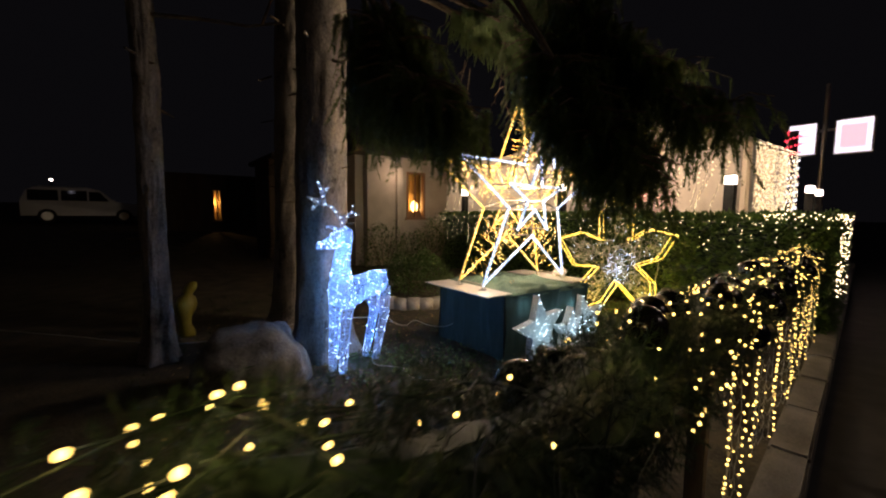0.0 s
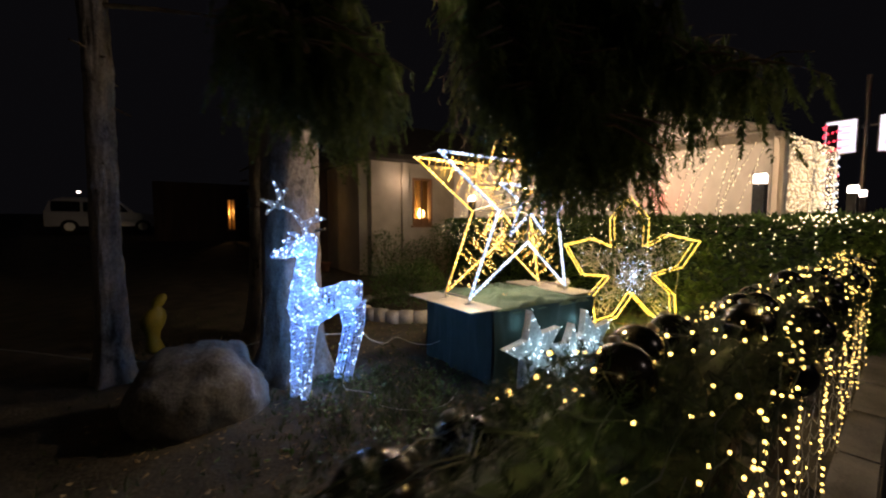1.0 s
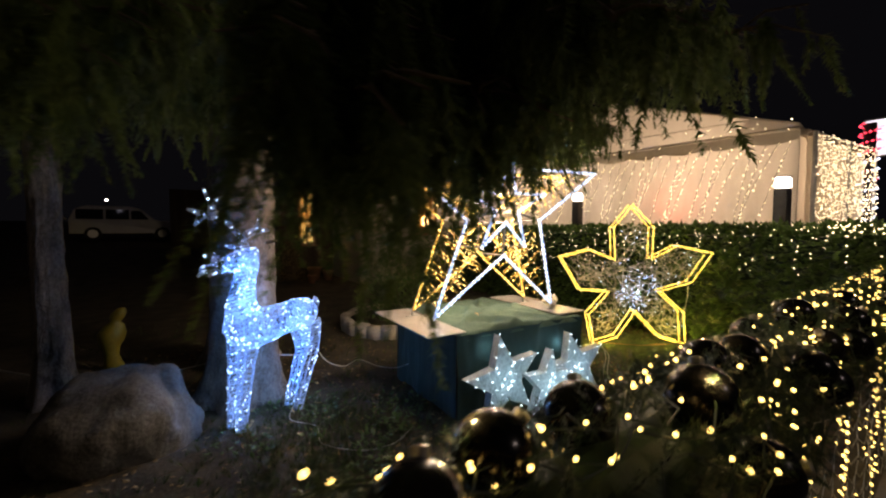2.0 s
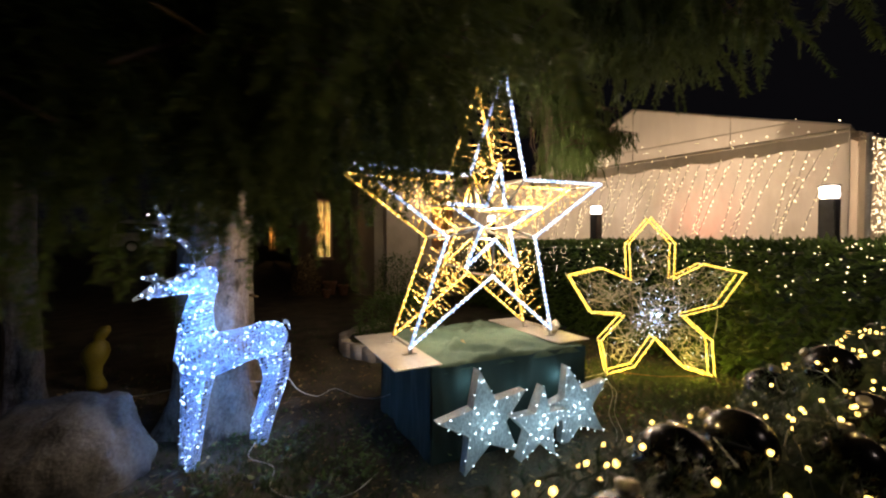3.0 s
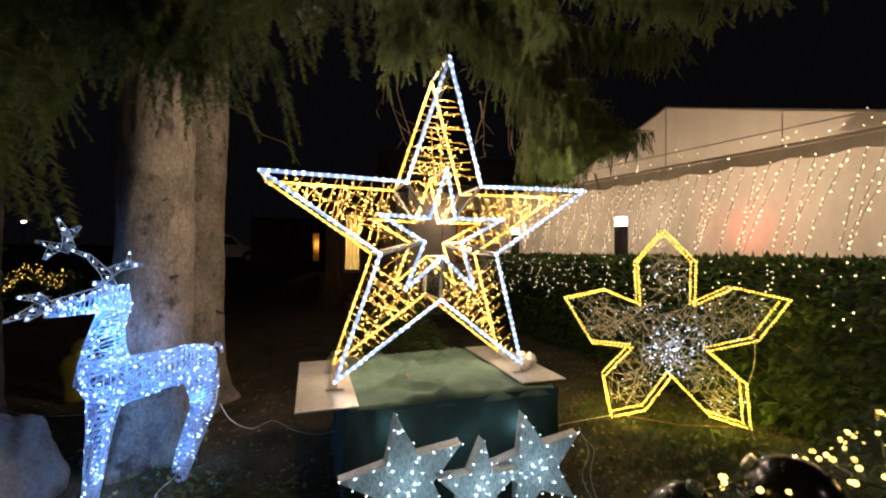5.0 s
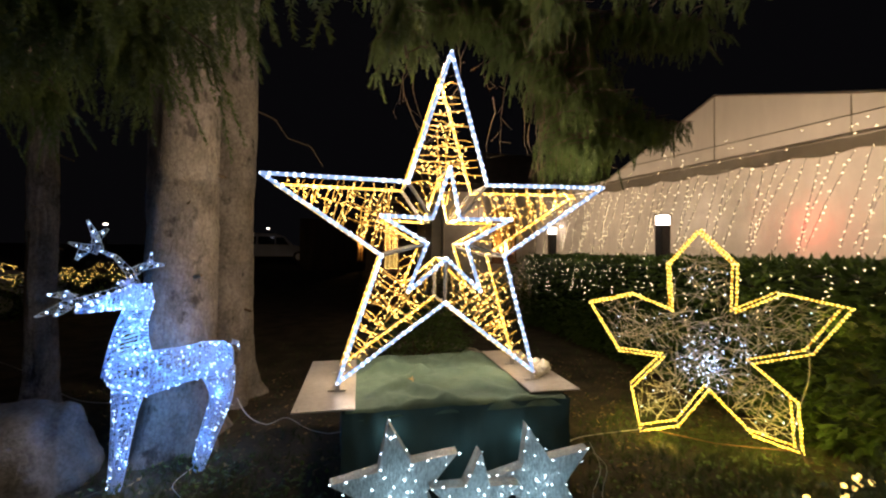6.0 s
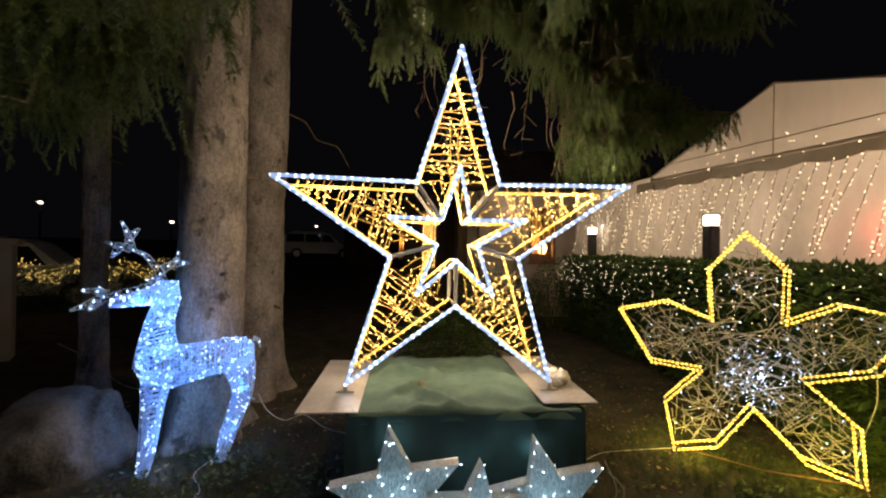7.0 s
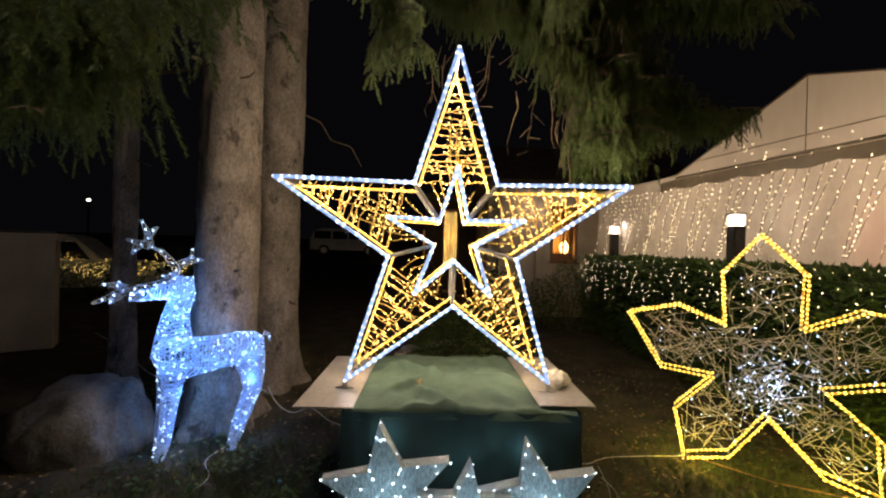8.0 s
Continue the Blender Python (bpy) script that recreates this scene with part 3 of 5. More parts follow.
part("box", Shape().box((BX0 + 0.01, BY0 + 0.01, 0.0), (BX1 - 0.01, BY1 - 0.01, BZ - 0.004), 0.01), WOOD, plinth)
corners = [(BX0, BY0, 0), (BX1, BY0, 0), (BX1, BY1, 0), (BX0, BY1, 0)]
for i, out in enumerate(((0, -1, 0), (1, 0, 0), (0, 1, 0), (-1, 0, 0))):
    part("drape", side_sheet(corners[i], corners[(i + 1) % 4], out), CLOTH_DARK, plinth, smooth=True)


def cloth_top(u, v):
    x, y = BX0 - 0.004 + (BX1 - BX0 + 0.008) * u, BY0 - 0.03 + (BY1 - BY0 + 0.06) * v
    mid = math.exp(-((u - 0.46) / 0.37) ** 6)
    ridge = 0.0
    for cx, ang, k in ((0.22, 0.5, 1.0), (0.33, -0.7, 0.6), (0.55, 1.2, 0.7), (0.72, 1.35, 0.8), (0.63, -1.2, 0.5)):
        across = (u - cx) * math.cos(ang) + (v - 0.45) * math.sin(ang) + 0.06 * noise.noise((x * 3, y * 3, ang))
        ridge += k * 0.085 * math.exp(-(across / 0.035) ** 2) * max(0.0, 0.5 + noise.noise((x * 2.5, y * 2.5, cx * 9)))
    z = BZ + 0.006 + mid * (0.014 + ridge + 0.045 * max(0, noise.noise((x * 4.5 + y * 2, y * 3.5, 1))) + 0.013 * noise.noise((x * 11 - y * 9, y * 8, 2)) + 0.005 * noise.noise((x * 28, y * 28, 2)))
    if v < 0.03:
        z = BZ - 0.040 + 0.016 * noise.noise((x * 6, 0, 5)) if v < 0.012 else BZ + 0.004
    return (x, y + 0.006 * noise.noise((x * 5, y * 5, 8)), z)


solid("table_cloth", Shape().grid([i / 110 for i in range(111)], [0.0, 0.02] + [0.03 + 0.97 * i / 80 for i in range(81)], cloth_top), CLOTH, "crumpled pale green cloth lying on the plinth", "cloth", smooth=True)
twigs = Shape()
for i in range(6):
    p = Vector((5.35 + rnd.uniform(-0.1, 0.1), 3.62 + rnd.uniform(-0.06, 0.06), 0.70))
    twigs.add([p, p + jit(0.03), p + jit(0.03), p + Vector((0.02, 0.02, 0.01))], [(0, 1, 3), (0, 2, 3)])
solid("fallen_leaves", twigs, DRY_LEAF, "few dry leaves lying on the green cloth", "leaves", kind="stuff")

# ---- flower-shaped light ----
FO, FU, FNV = Vector((7.77, 3.72, 0)), Vector((0.844, -0.536, 0)), Vector((0.536, 0.844, 0))
FL = [(-0.02, 1.73), (-0.24, 1.45), (-0.22, 1.07), (-0.51, 1.19), (-0.86, 1.10), (-0.62, 0.70), (-0.28, 0.68), (-0.52, 0.40), (-0.45, 0.04), (-0.17, 0.13), (0.04, 0.45),
      (0.34, 0.13), (0.64, 0.05), (0.61, 0.43), (0.33, 0.69), (0.70, 0.80), (0.93, 1.15), (0.52, 1.24), (0.22, 1.08), (0.23, 1.46)]


def flower_at(u, z, d=0.0):
    return FO + FU * u + FNV * (d - 0.0) + Vector((0, 0, z))


flower = thing("light_flower", "five-petalled flower of yellow rope light filled with tangled cords", "light decoration", at=tuple(flower_at(0.05, 0)))
for d in (0.0, 0.13):
    for i in range(20):
        a, b = flower_at(*FL[i], d), flower_at(*FL[(i + 1) % 20], d)
        rope(flower, a, b, G_ROPE_YELLOW, G_YELLOW, 0.0064, 0.031, 0.0088)
        part("frame_bar", Shape().tube([a + FNV * 0.012, b + FNV * 0.012], 0.006, 4), STEEL, flower)
for i in range(20):
    part("depth_bar", Shape().tube([flower_at(*FL[i], 0.01), flower_at(*FL[i], 0.12)], 0.006, 4), STEEL, flower)


def inside(poly, x, y):
    hit, j = False, len(poly) - 1
    for i in range(len(poly)):
        (xa, ya), (xb, yb) = poly[i], poly[j]
        if (ya > y) != (yb > y) and x < (xb - xa) * (y - ya) / (yb - ya) + xa:
            hit = not hit
        j = i
    return hit


rng = random.Random(31)
cords, leds = Shape(), Shape()
made = 0
while made < 560:
    u, z, a, ln = rng.uniform(-0.85, 0.9), rng.uniform(0.1, 1.65), rng.uniform(0, math.pi), rng.uniform(0.08, 0.26)
    u2, z2 = u + math.cos(a) * ln, z + math.sin(a) * ln
    if inside(FL, u, z) and inside(FL, u2, z2) and inside(FL, (u + u2) / 2, (z + z2) / 2):
        made += 1
        d = rng.uniform(0.0, 0.13)
        p, q = flower_at(u, z, d), flower_at(u2, z2, rng.uniform(0.0, 0.13))
        cords.tube([p, lerp(p, q, 0.5) + Vector((0, 0, rng.uniform(-0.015, 0.015))), q], 0.0026, 4)
        near = math.hypot(u - 0.08, z - 0.68)
        if rng.random() < (0.85 if near < 0.27 else 0.13):
            leds.bead(p, rng.uniform(0.0045, 0.008))
part("tangled_cord", cords, CLEAR_CORD, flower, "clear unlit cord wound across the petals")
part("white_bulb_string", leds, G_HEART, flower, "cool white bulbs at the heart")
for u, z in ((-0.43, 0.08), (0.62, 0.09)):
    part("stake", Shape().tube([flower_at(u, z, 0.02), flower_at(u + 0.05 * (1 if u > 0 else -1), -0.08, -0.14)], 0.009, 6), WOOD, flower)
part("cross_tie", Shape().tube([flower_at(-0.44, 0.07, 0.01), flower_at(0.1, 0.03, 0), flower_at(0.63, 0.06, 0.01)], 0.005, 5), FRAME_WOOD, flower)
for u, z in ((-0.22, 1.26), (0.22, 1.26), (-0.8, 1.0), (0.85, 1.0), (-0.45, 0.55), (0.5, 0.6), (-0.48, 0.2), (0.62, 0.22), (0.04, 0.36)):
    lamp("flower_lamp", flower_at(u, z, 0.20), 1.5, YELLOW, 0.01)
for u, z in ((-0.52, 0.22), (-0.3, 0.12), (0.05, 0.30), (0.40, 0.14), (0.66, 0.24)):
    lamp("flower_lamp", flower_at(u, z, -0.06), 2.4, YELLOW, 0.01)
lamp("flower_heart_lamp", flower_at(0.08, 0.68, 0.065), 1.5, (0.45, 0.68, 1.0), 0.01)

# ---- three small mesh stars ----


def small_star(cx, cy, cz, size, tilt, turn, label, depth=0.07):
    s = thing("mesh_star", label, "light decoration", "small lit stars", at=(cx, cy, 0.0))
    R = Matrix.Rotation(radians(turn), 4, "Z")
    def at(x, z, d):
        c, n_ = math.cos(radians(tilt)), math.sin(radians(tilt))
        return Vector((cx, cy, cz)) + R @ Vector((x * c - z * n_, d, x * n_ + z * c))
    out = []
    for i in range(10):
        r = size if i % 2 == 0 else size * 0.42
        a = math.pi / 2 - i * math.pi / 5
        out.append((r * math.cos(a), r * math.sin(a)))
    hub = Shape()
    fr, bk = [at(x, z, -depth * 0.25 * (1 if i % 2 else 0.5)) for i, (x, z) in enumerate(out)], [at(x, z, depth * 0.8) for x, z in out]
    c0 = at(0, 0, -depth * 0.45)
    hub.add([*fr, c0], [(i, (i + 1) % 10, 10) for i in range(10)])
    hub.add([*bk, at(0, 0, depth)], [((i + 1) % 10, i, 10) for i in range(10)])
    hub.add([*fr, *bk], [(i + 10, (i + 10 - 10 + 1) % 10 + 10, (i + 1) % 10, i) for i in range(10)])
    part("glitter_mesh", hub, GLITTER, s, "silver glitter thread mesh")
    wires = Shape()
    for ring in (fr, bk):
        wires.tube(ring, 0.004, 5, closed=True)
    part("wire_frame", wires, STEEL, s)
    leds = Shape()
    for i in range(10):
        for p in along([fr[i], fr[(i + 1) % 10]], size * 0.25):
            leds.bead(p + Vector((0, -0.006, 0)) + jit(0.012), rnd.uniform(0.0032, 0.0058))
    for i in range(10):
        for _ in range(1 + i % 2):
            p = lerp(c0, fr[i], rnd.uniform(0.15, 0.8))
            leds.bead(p + Vector((0, -0.006, 0)), rnd.uniform(0.0032, 0.006))
    part("bulb_string", leds, G_TEAL, s)
    lamp("mesh_star_lamp", at(0, 0, -0.22), 0.95, TEAL, 0.008)
    lamp("mesh_star_lamp", at(0, size * 0.6, 0.12), 0.22, TEAL, 0.008)


small_star(5.26, 3.06, 0.315, 0.35, 9, 0, "largest silver mesh star dotted with ice-white bulbs")
small_star(5.655, 3.00, 0.235, 0.265, -6, 4, "smallest silver mesh star with ice-white bulbs")
small_star(6.06, 3.09, 0.25, 0.33, 14, -6, "silver mesh star leaning against the green plinth")

# ---- reindeer of clear wire; s runs from nose to tail, w across, z up ----
DO, DS = Vector((3.335, 3.865, 0)), Vector((0.921, 0.389, 0))
DW = Vector((-DS.y, DS.x, 0))


def deer_at(s, w, z):
    return DO + DS * s + DW * w + Vector((0, 0, z))


deer = thing("light_reindeer", "standing wire reindeer with antlers, glowing icy blue-white", "light decoration", at=tuple(deer_at(0.45, 0, 0)))
drng = random.Random(5)


def wire_loft(name, rings, wraps, leds_n, label=""):
    """Rings of (s, w, z, half length, half width, axis tilt) joined by a tangle of clear wire over the form, with bulbs on it."""
    def on(t, a):
        f = t * (len(rings) - 1)
        i = min(int(f), len(rings) - 2)
        g = f - i
        s, w, z, ra, rb, k = [p + (q - p) * g for p, q in zip(rings[i], rings[i + 1])]
        ca, sa = math.cos(a), math.sin(a)
        c, n_ = math.cos(k), math.sin(k)
        return deer_at(s + ra * ca * c, w + rb * sa, z + ra * ca * n_)
    wires, leds = Shape(), Shape()
    turns = len(rings) * 4
    for i in range(turns + 1):
        t = i / turns
        wires.tube([on(t, 2 * math.pi * k / 14) for k in range(14)], 0.0022, 4, closed=True)
    for k in range(6):
        a = 2 * math.pi * k / 6
        wires.tube([on(j / 14, a) for j in range(15)], 0.0022, 4)
    for _ in range(int(wraps * 1.3)):
        t, a = drng.random(), drng.uniform(0, 6.28)
        dt, da = drng.uniform(-0.30, 0.30), drng.uniform(0.5, 2.0)
        wires.tube([on(min(1, max(0, t + dt * q / 4)), a + da * q / 4) for q in range(5)], 0.0018, 3)
    for _ in range(int(leds_n * 1.3)):
        leds.bead(on(drng.random(), drng.uniform(0, 6.28)), drng.uniform(0.0040, 0.0072))
    p = part(name, wires, CLEAR_WIRE, deer, label)
    part("bulb_string", leds, G_BLUE, p)


wire_loft("torso", [(0.145, 0, 0.75, 0.05, 0.045, 1.57), (0.185, 0, 0.73, 0.115, 0.085, 1.57), (0.34, 0, 0.705, 0.15, 0.105, 1.57), (0.55, 0, 0.735, 0.125, 0.10, 1.57), (0.70, 0, 0.755, 0.125, 0.105, 1.57), (0.81, 0, 0.755, 0.12, 0.095, 1.57), (0.87, 0, 0.76, 0.06, 0.05, 1.57)], 250, 96, "barrel of clear wound wire")
wire_loft("neck", [(0.262, 0, 0.76, 0.145, 0.085, 0.3), (0.258, 0, 0.90, 0.112, 0.07, 0.25), (0.272, 0, 1.03, 0.090, 0.06, 0.2), (0.310, 0, 1.16, 0.086, 0.06, 0.2), (0.315, 0, 1.25, 0.070, 0.05, 0.2)], 110, 42)
wire_loft("head", [(0.0, 0, 1.165, 0.028, 0.028, 1.45), (0.07, 0, 1.175, 0.04, 0.038, 1.45), (0.17, 0, 1.20, 0.056, 0.05, 1.45), (0.28, 0, 1.225, 0.085, 0.065, 1.45), (0.37, 0, 1.22, 0.085, 0.055, 1.45)], 100, 40)
for w in (-0.065, 0.065):
    wire_loft("front_leg", [(0.275, w, 0.66, 0.095, 0.05, 0), (0.250, w, 0.48, 0.066, 0.042, 0), (0.232, w, 0.30, 0.053, 0.036, 0), (0.215, w, 0.12, 0.044, 0.032, 0), (0.205, w, 0.03, 0.038, 0.032, 0)], 70, 24)
    wire_loft("hind_leg", [(0.765, w, 0.70, 0.115, 0.05, 0), (0.795, w, 0.57, 0.085, 0.046, 0.2), (0.80, w, 0.45, 0.066, 0.038, 0.2), (0.745, w, 0.29, 0.052, 0.034, -0.2), (0.69, w, 0.12, 0.044, 0.031, -0.2), (0.665, w, 0.03, 0.038, 0.031, 0)], 70, 24)
    for s in (0.202, 0.662):
        part("foot_ring", Shape().lathe([(0.034, 0.004), (0.036, 0.010), (0.033, 0.016)], tuple(deer_at(s, w, 0)), 14), CLEAR_WIRE, deer)


def flat_web(name, lines, width, leds_n, label=""):
    """An antler or ear: outlined blades with thin wire across."""
    wires, leds = Shape(), Shape()
    for pts in lines:
        pts = [Vector(p) for p in pts]
        n = len(pts)
        wd = [width * (0.9 - 0.75 * i / (n - 1)) for i in range(n)]
        side = [(pts[min(i + 1, n - 1)] - pts[max(i - 1, 0)]).cross(DW).normalized() for i in range(n)]
        l, r = [p + s * q for p, s, q in zip(pts, side, wd)], [p - s * q for p, s, q in zip(pts, side, wd)]
        wires.tube(l, 0.0022, 4)
        wires.tube(r, 0.0022, 4)
        for q in range(int(9 * n)):
            t = drng.random() * (n - 1.01)
            i, g = int(t), t - int(t)
            t2 = min(n - 1.01, max(0, t + drng.uniform(-0.5, 0.5)))
            j, h = int(t2), t2 - int(t2)
            wires.tube([lerp(l[i], l[i + 1], g) + DW * drng.uniform(-0.012, 0.012), lerp(r[j], r[j + 1], h) + DW * drng.uniform(-0.012, 0.012)], 0.0015, 3)
        for p in along(pts, 0.06)[1:]:
            leds.bead(p + jit(0.004), drng.uniform(0.005, 0.008))
    p = part(name, wires, CLEAR_WIRE, deer, label)
    part("bulb_string", leds, G_BLUE, p)


def antler(base, A, B, lines, label):
    """Blades drawn in the plane of two directions from the antler's base."""
    A, B = Vector(A), Vector(B)
    flat_web("antler", [[base + A * a + B * b for a, b in line] for line in lines], 0.034, 0, label)


antler(deer_at(0.29, -0.02, 1.30), (DS * -1 + DW * 0.25).normalized(), (0, 0, 1), [
    [(0, 0), (0.03, 0.09), (0.11, 0.19), (0.21, 0.235)], [(0.19, 0.23), (0.27, 0.25), (0.35, 0.275)], [(0.20, 0.23), (0.21, 0.32), (0.255, 0.42)],
    [(0.215, 0.30), (0.145, 0.37)], [(0.26, 0.245), (0.31, 0.165)], [(0.02, 0.08), (-0.04, 0.12), (-0.085, 0.15), (-0.09, 0.22)], [(-0.06, 0.135), (-0.165, 0.135)]], "upright branching antler of clear wire")
antler(deer_at(0.27, -0.05, 1.285), Vector((-0.62, -0.78, -0.12)).normalized(), (0.1, 0.1, 1), [
    [(0, 0), (0.13, -0.01), (0.24, -0.015), (0.31, -0.02)], [(0.29, -0.02), (0.37, -0.05), (0.45, -0.07)], [(0.28, -0.01), (0.35, 0.03), (0.42, 0.045)], [(0.30, -0.01), (0.33, 0.05)], [(0.32, -0.04), (0.36, -0.09)]], "antler of clear wire spread sideways over the muzzle")
for w in (-0.06, 0.06):
    flat_web("ear", [[deer_at(0.30, w * 0.7, 1.27), deer_at(0.25, w * 1.4, 1.315), deer_at(0.205, w * 1.9, 1.325)]], 0.03, 0)
flat_web("tail", [[deer_at(0.86, 0, 0.86), deer_at(0.90, 0, 0.85), deer_at(0.915, 0, 0.79)]], 0.022, 0)
for s, z in ((0.27, 0.72), (0.45, 0.72), (0.62, 0.75), (0.78, 0.76), (0.29, 0.90), (0.30, 1.04), (0.30, 1.2), (0.16, 1.19), (0.30, 0.45), (0.27, 0.18), (0.79, 0.50), (0.71, 0.20)):
    lamp("reindeer_lamp", deer_at(s, 0, z), 0.95, BLUE, 0.008)

# ---- boulder ----


def boulder(c, radii, turn):
    b = bmesh.new()
    bmesh.ops.create_icosphere(b, subdivisions=5, radius=1.0)
    for q in b.verts:
        d = q.co.copy()
        k = 1 + 0.17 * noise.noise(d * 1.3 + Vector((4, 2, 1))) + 0.06 * noise.noise(d * 3.3) + 0.022 * noise.noise(d * 9) + 0.008 * noise.noise(d * 24)
        k -= 0.06 * math.exp(-((d.x - 0.42 + 0.25 * d.y) / 0.05) ** 2) * (1 if d.z > 0.1 else 0)
        q.co = Vector((d.x * radii[0] * k, d.y * radii[1] * k, d.z * radii[2] * k))
    b.transform(Matrix.Translation(c) @ Matrix.Rotation(radians(turn), 4, "Z"))
    b.verts.index_update()
    s = Shape().add([q.co for q in b.verts], [[q.index for q in f.verts] for f in b.faces])
    b.free()
    return s


solid("boulder", boulder((2.86, 4.12, 0.10), (0.46, 0.40, 0.42), 8), STONE, "large rounded pale granite boulder on the soil", "rock", smooth=True)

# ---- fence, garland, strings of light along the kerb ----
fence = thing("garden_fence", "low wooden fence hidden under an evergreen garland", "fence", at=tuple(uv(0, 0.34)))
FENCE_V, U0, U1 = 0.36, -5.2, 4.3
for i in range(9):
    u = U0 + 0.3 + i * 1.13
    part("post", Shape().box((-0.04, -0.04, -0.05), (0.04, 0.04, 0.92), 0.006, Matrix.Translation(uv(u, FENCE_V)) @ Matrix.Rotation(radians(6.7), 4, "Z")), WOOD, fence)
for z in (0.45, 0.85):
    part("rail", Shape().box((U0, -0.02, z - 0.035), (U1, 0.02, z + 0.035), 0.004, Matrix.Translation(uv(0, FENCE_V + 0.06)) @ Matrix.Rotation(radians(6.7), 4, "Z")), WOOD, fence)

grng = random.Random(77)


def garland_at(u, a, k=1.0):
    """A place on the garland's bulging skin, a being the angle round it."""
    r = 1 + 0.25 * noise.noise((u * 2.2, math.cos(a), math.sin(a))) + 0.12 * noise.noise((u * 6, a, 4))
    wv, hz = 0.175 * r * k, 0.20 * r * k
    lift = 0.14 * min(1.0, max(0.0, (-1.9 - u) / 0.6))
    return uv(u, 0.37 + wv * math.cos(a), 0.85 + lift + 0.03 * noise.noise((u * 1.1, 0, 9)) + hz * math.sin(a))


fol = Needles(77)
for i in range(3600):
    u, a = grng.uniform(U0, U1), grng.uniform(-0.9, 4.0)
    p, q = garland_at(u, a, 0.72), garland_at(u + grng.uniform(-0.06, 0.06), a + grng.uniform(-0.35, 0.35), 1.12)
    fol.shoot(p, q - p, (q - p).length * 1.2 + 0.02, 0.036, 480, 0.0024)
solid("evergreen_garland", fol, GARLAND, "thick dark evergreen garland laid along the fence", "garland", kind="stuff")
core = Shape().grid([U0 + (U1 - U0) * i / 160 for i in range(161)], [2 * math.pi * k / 16 for k in range(17)], lambda u, a: garland_at(u, a, 0.72))
solid("garland_core", core, GARLAND, "dense dark green core of the fence garland", "garland", kind="stuff")

cords, leds = Shape(), Shape()
for row in range(12):
    a0 = -0.2 + row * 0.33
    pts = []
    u = U0
    while u < U1:
        pts.append(garland_at(u, a0 + grng.uniform(-0.35, 0.35), 1.12))
        u += 0.075
    cords.tube(pts, 0.0022, 4)
    for p in pts:
        k = noise.noise((p.x * 1.7, p.y * 1.7, row * 0.2))
        du = (p - K0).dot(KD)
        if grng.random() < (0.60 + 0.8 * k) * (0.2 if -2.36 < du < -1.60 else 1.0):
            leds.bulb(p + Vector((grng.uniform(-0.015, 0.015), grng.uniform(-0.015, 0.015), grng.uniform(0, 0.02))), grng.uniform(0.0040, 0.0066))
string = thing("garland_light_string", "golden string lights wound through the garland", "string lights", at=tuple(uv(0, 0.5, 1.0)))
part("cord", cords, CORD_AND_SHADE, string)
tagged(part("bulb_string", leds, G_WARM2, string, "golden bulbs"), kind="stuff")
for i in range(18):
    gu_ = -4.6 + i * 0.52
    if -2.35 < gu_ < -1.6:
        continue
    lamp("garland_lamp", uv(gu_, 0.37 + (0.10 if i % 2 else -0.12), 1.13 if gu_ > -2 else 1.30), 0.36 if gu_ > -2 else 0.34, (1.0, 0.72, 0.24), 0.006)

# net lights hanging from the garland on the kerb side
for i in range(6):
    ua = -0.55 + i * 0.80
    net, bulbs = Shape(), Shape()
    wide, va = 0.34, 0.20
    def nz(a, b):
        return uv(ua + a * wide + 0.015 * noise.noise((a * 3 + i, b * 4, 1)), va + 0.03 * math.sin(3 * a + i) + 0.012 * noise.noise((a * 5, b * 5 + i, 2)), 0.04 + 0.74 * b)
    rows_, cols_ = 9, 4
    for r_ in range(rows_ + 1):
        for c_ in range(cols_):
            net.tube([nz(c_ / cols_, r_ / rows_), nz((c_ + 0.5) / cols_, (r_ + 0.5) / rows_ if r_ < rows_ else 1), nz((c_ + 1) / cols_, r_ / rows_)], 0.0016, 3)
            if r_ < rows_:
                net.tube([nz((c_ + 0.5) / cols_, (r_ + 0.5) / rows_), nz((c_ + 0.5) / cols_, min(1, (r_ + 1.2) / rows_))], 0.0016, 3)
    for a in (0.0, 1.0):
        for p in along([nz(a, b / 10) for b in range(11)], 0.042):
            if grng.random() < 0.9:
                bulbs.bulb(p + jit(0.01), grng.uniform(0.0042, 0.0068))
    for _ in range(14):
        bulbs.bead(nz(grng.random(), grng.random()), 0.005)
    n_ = thing("net_light", "warm net light hanging from the garland to the ground", "string lights", "hanging net lights", at=tuple(uv(ua, va)))
    part("net_cord", net, CLEAR_CORD, n_)
    part("bulb_string", bulbs, G_WARM2, n_)
    lamp("net_lamp", uv(ua + 0.17, va - 0.10, 0.4), 0.10, (1.0, 0.76, 0.36), 0.006)

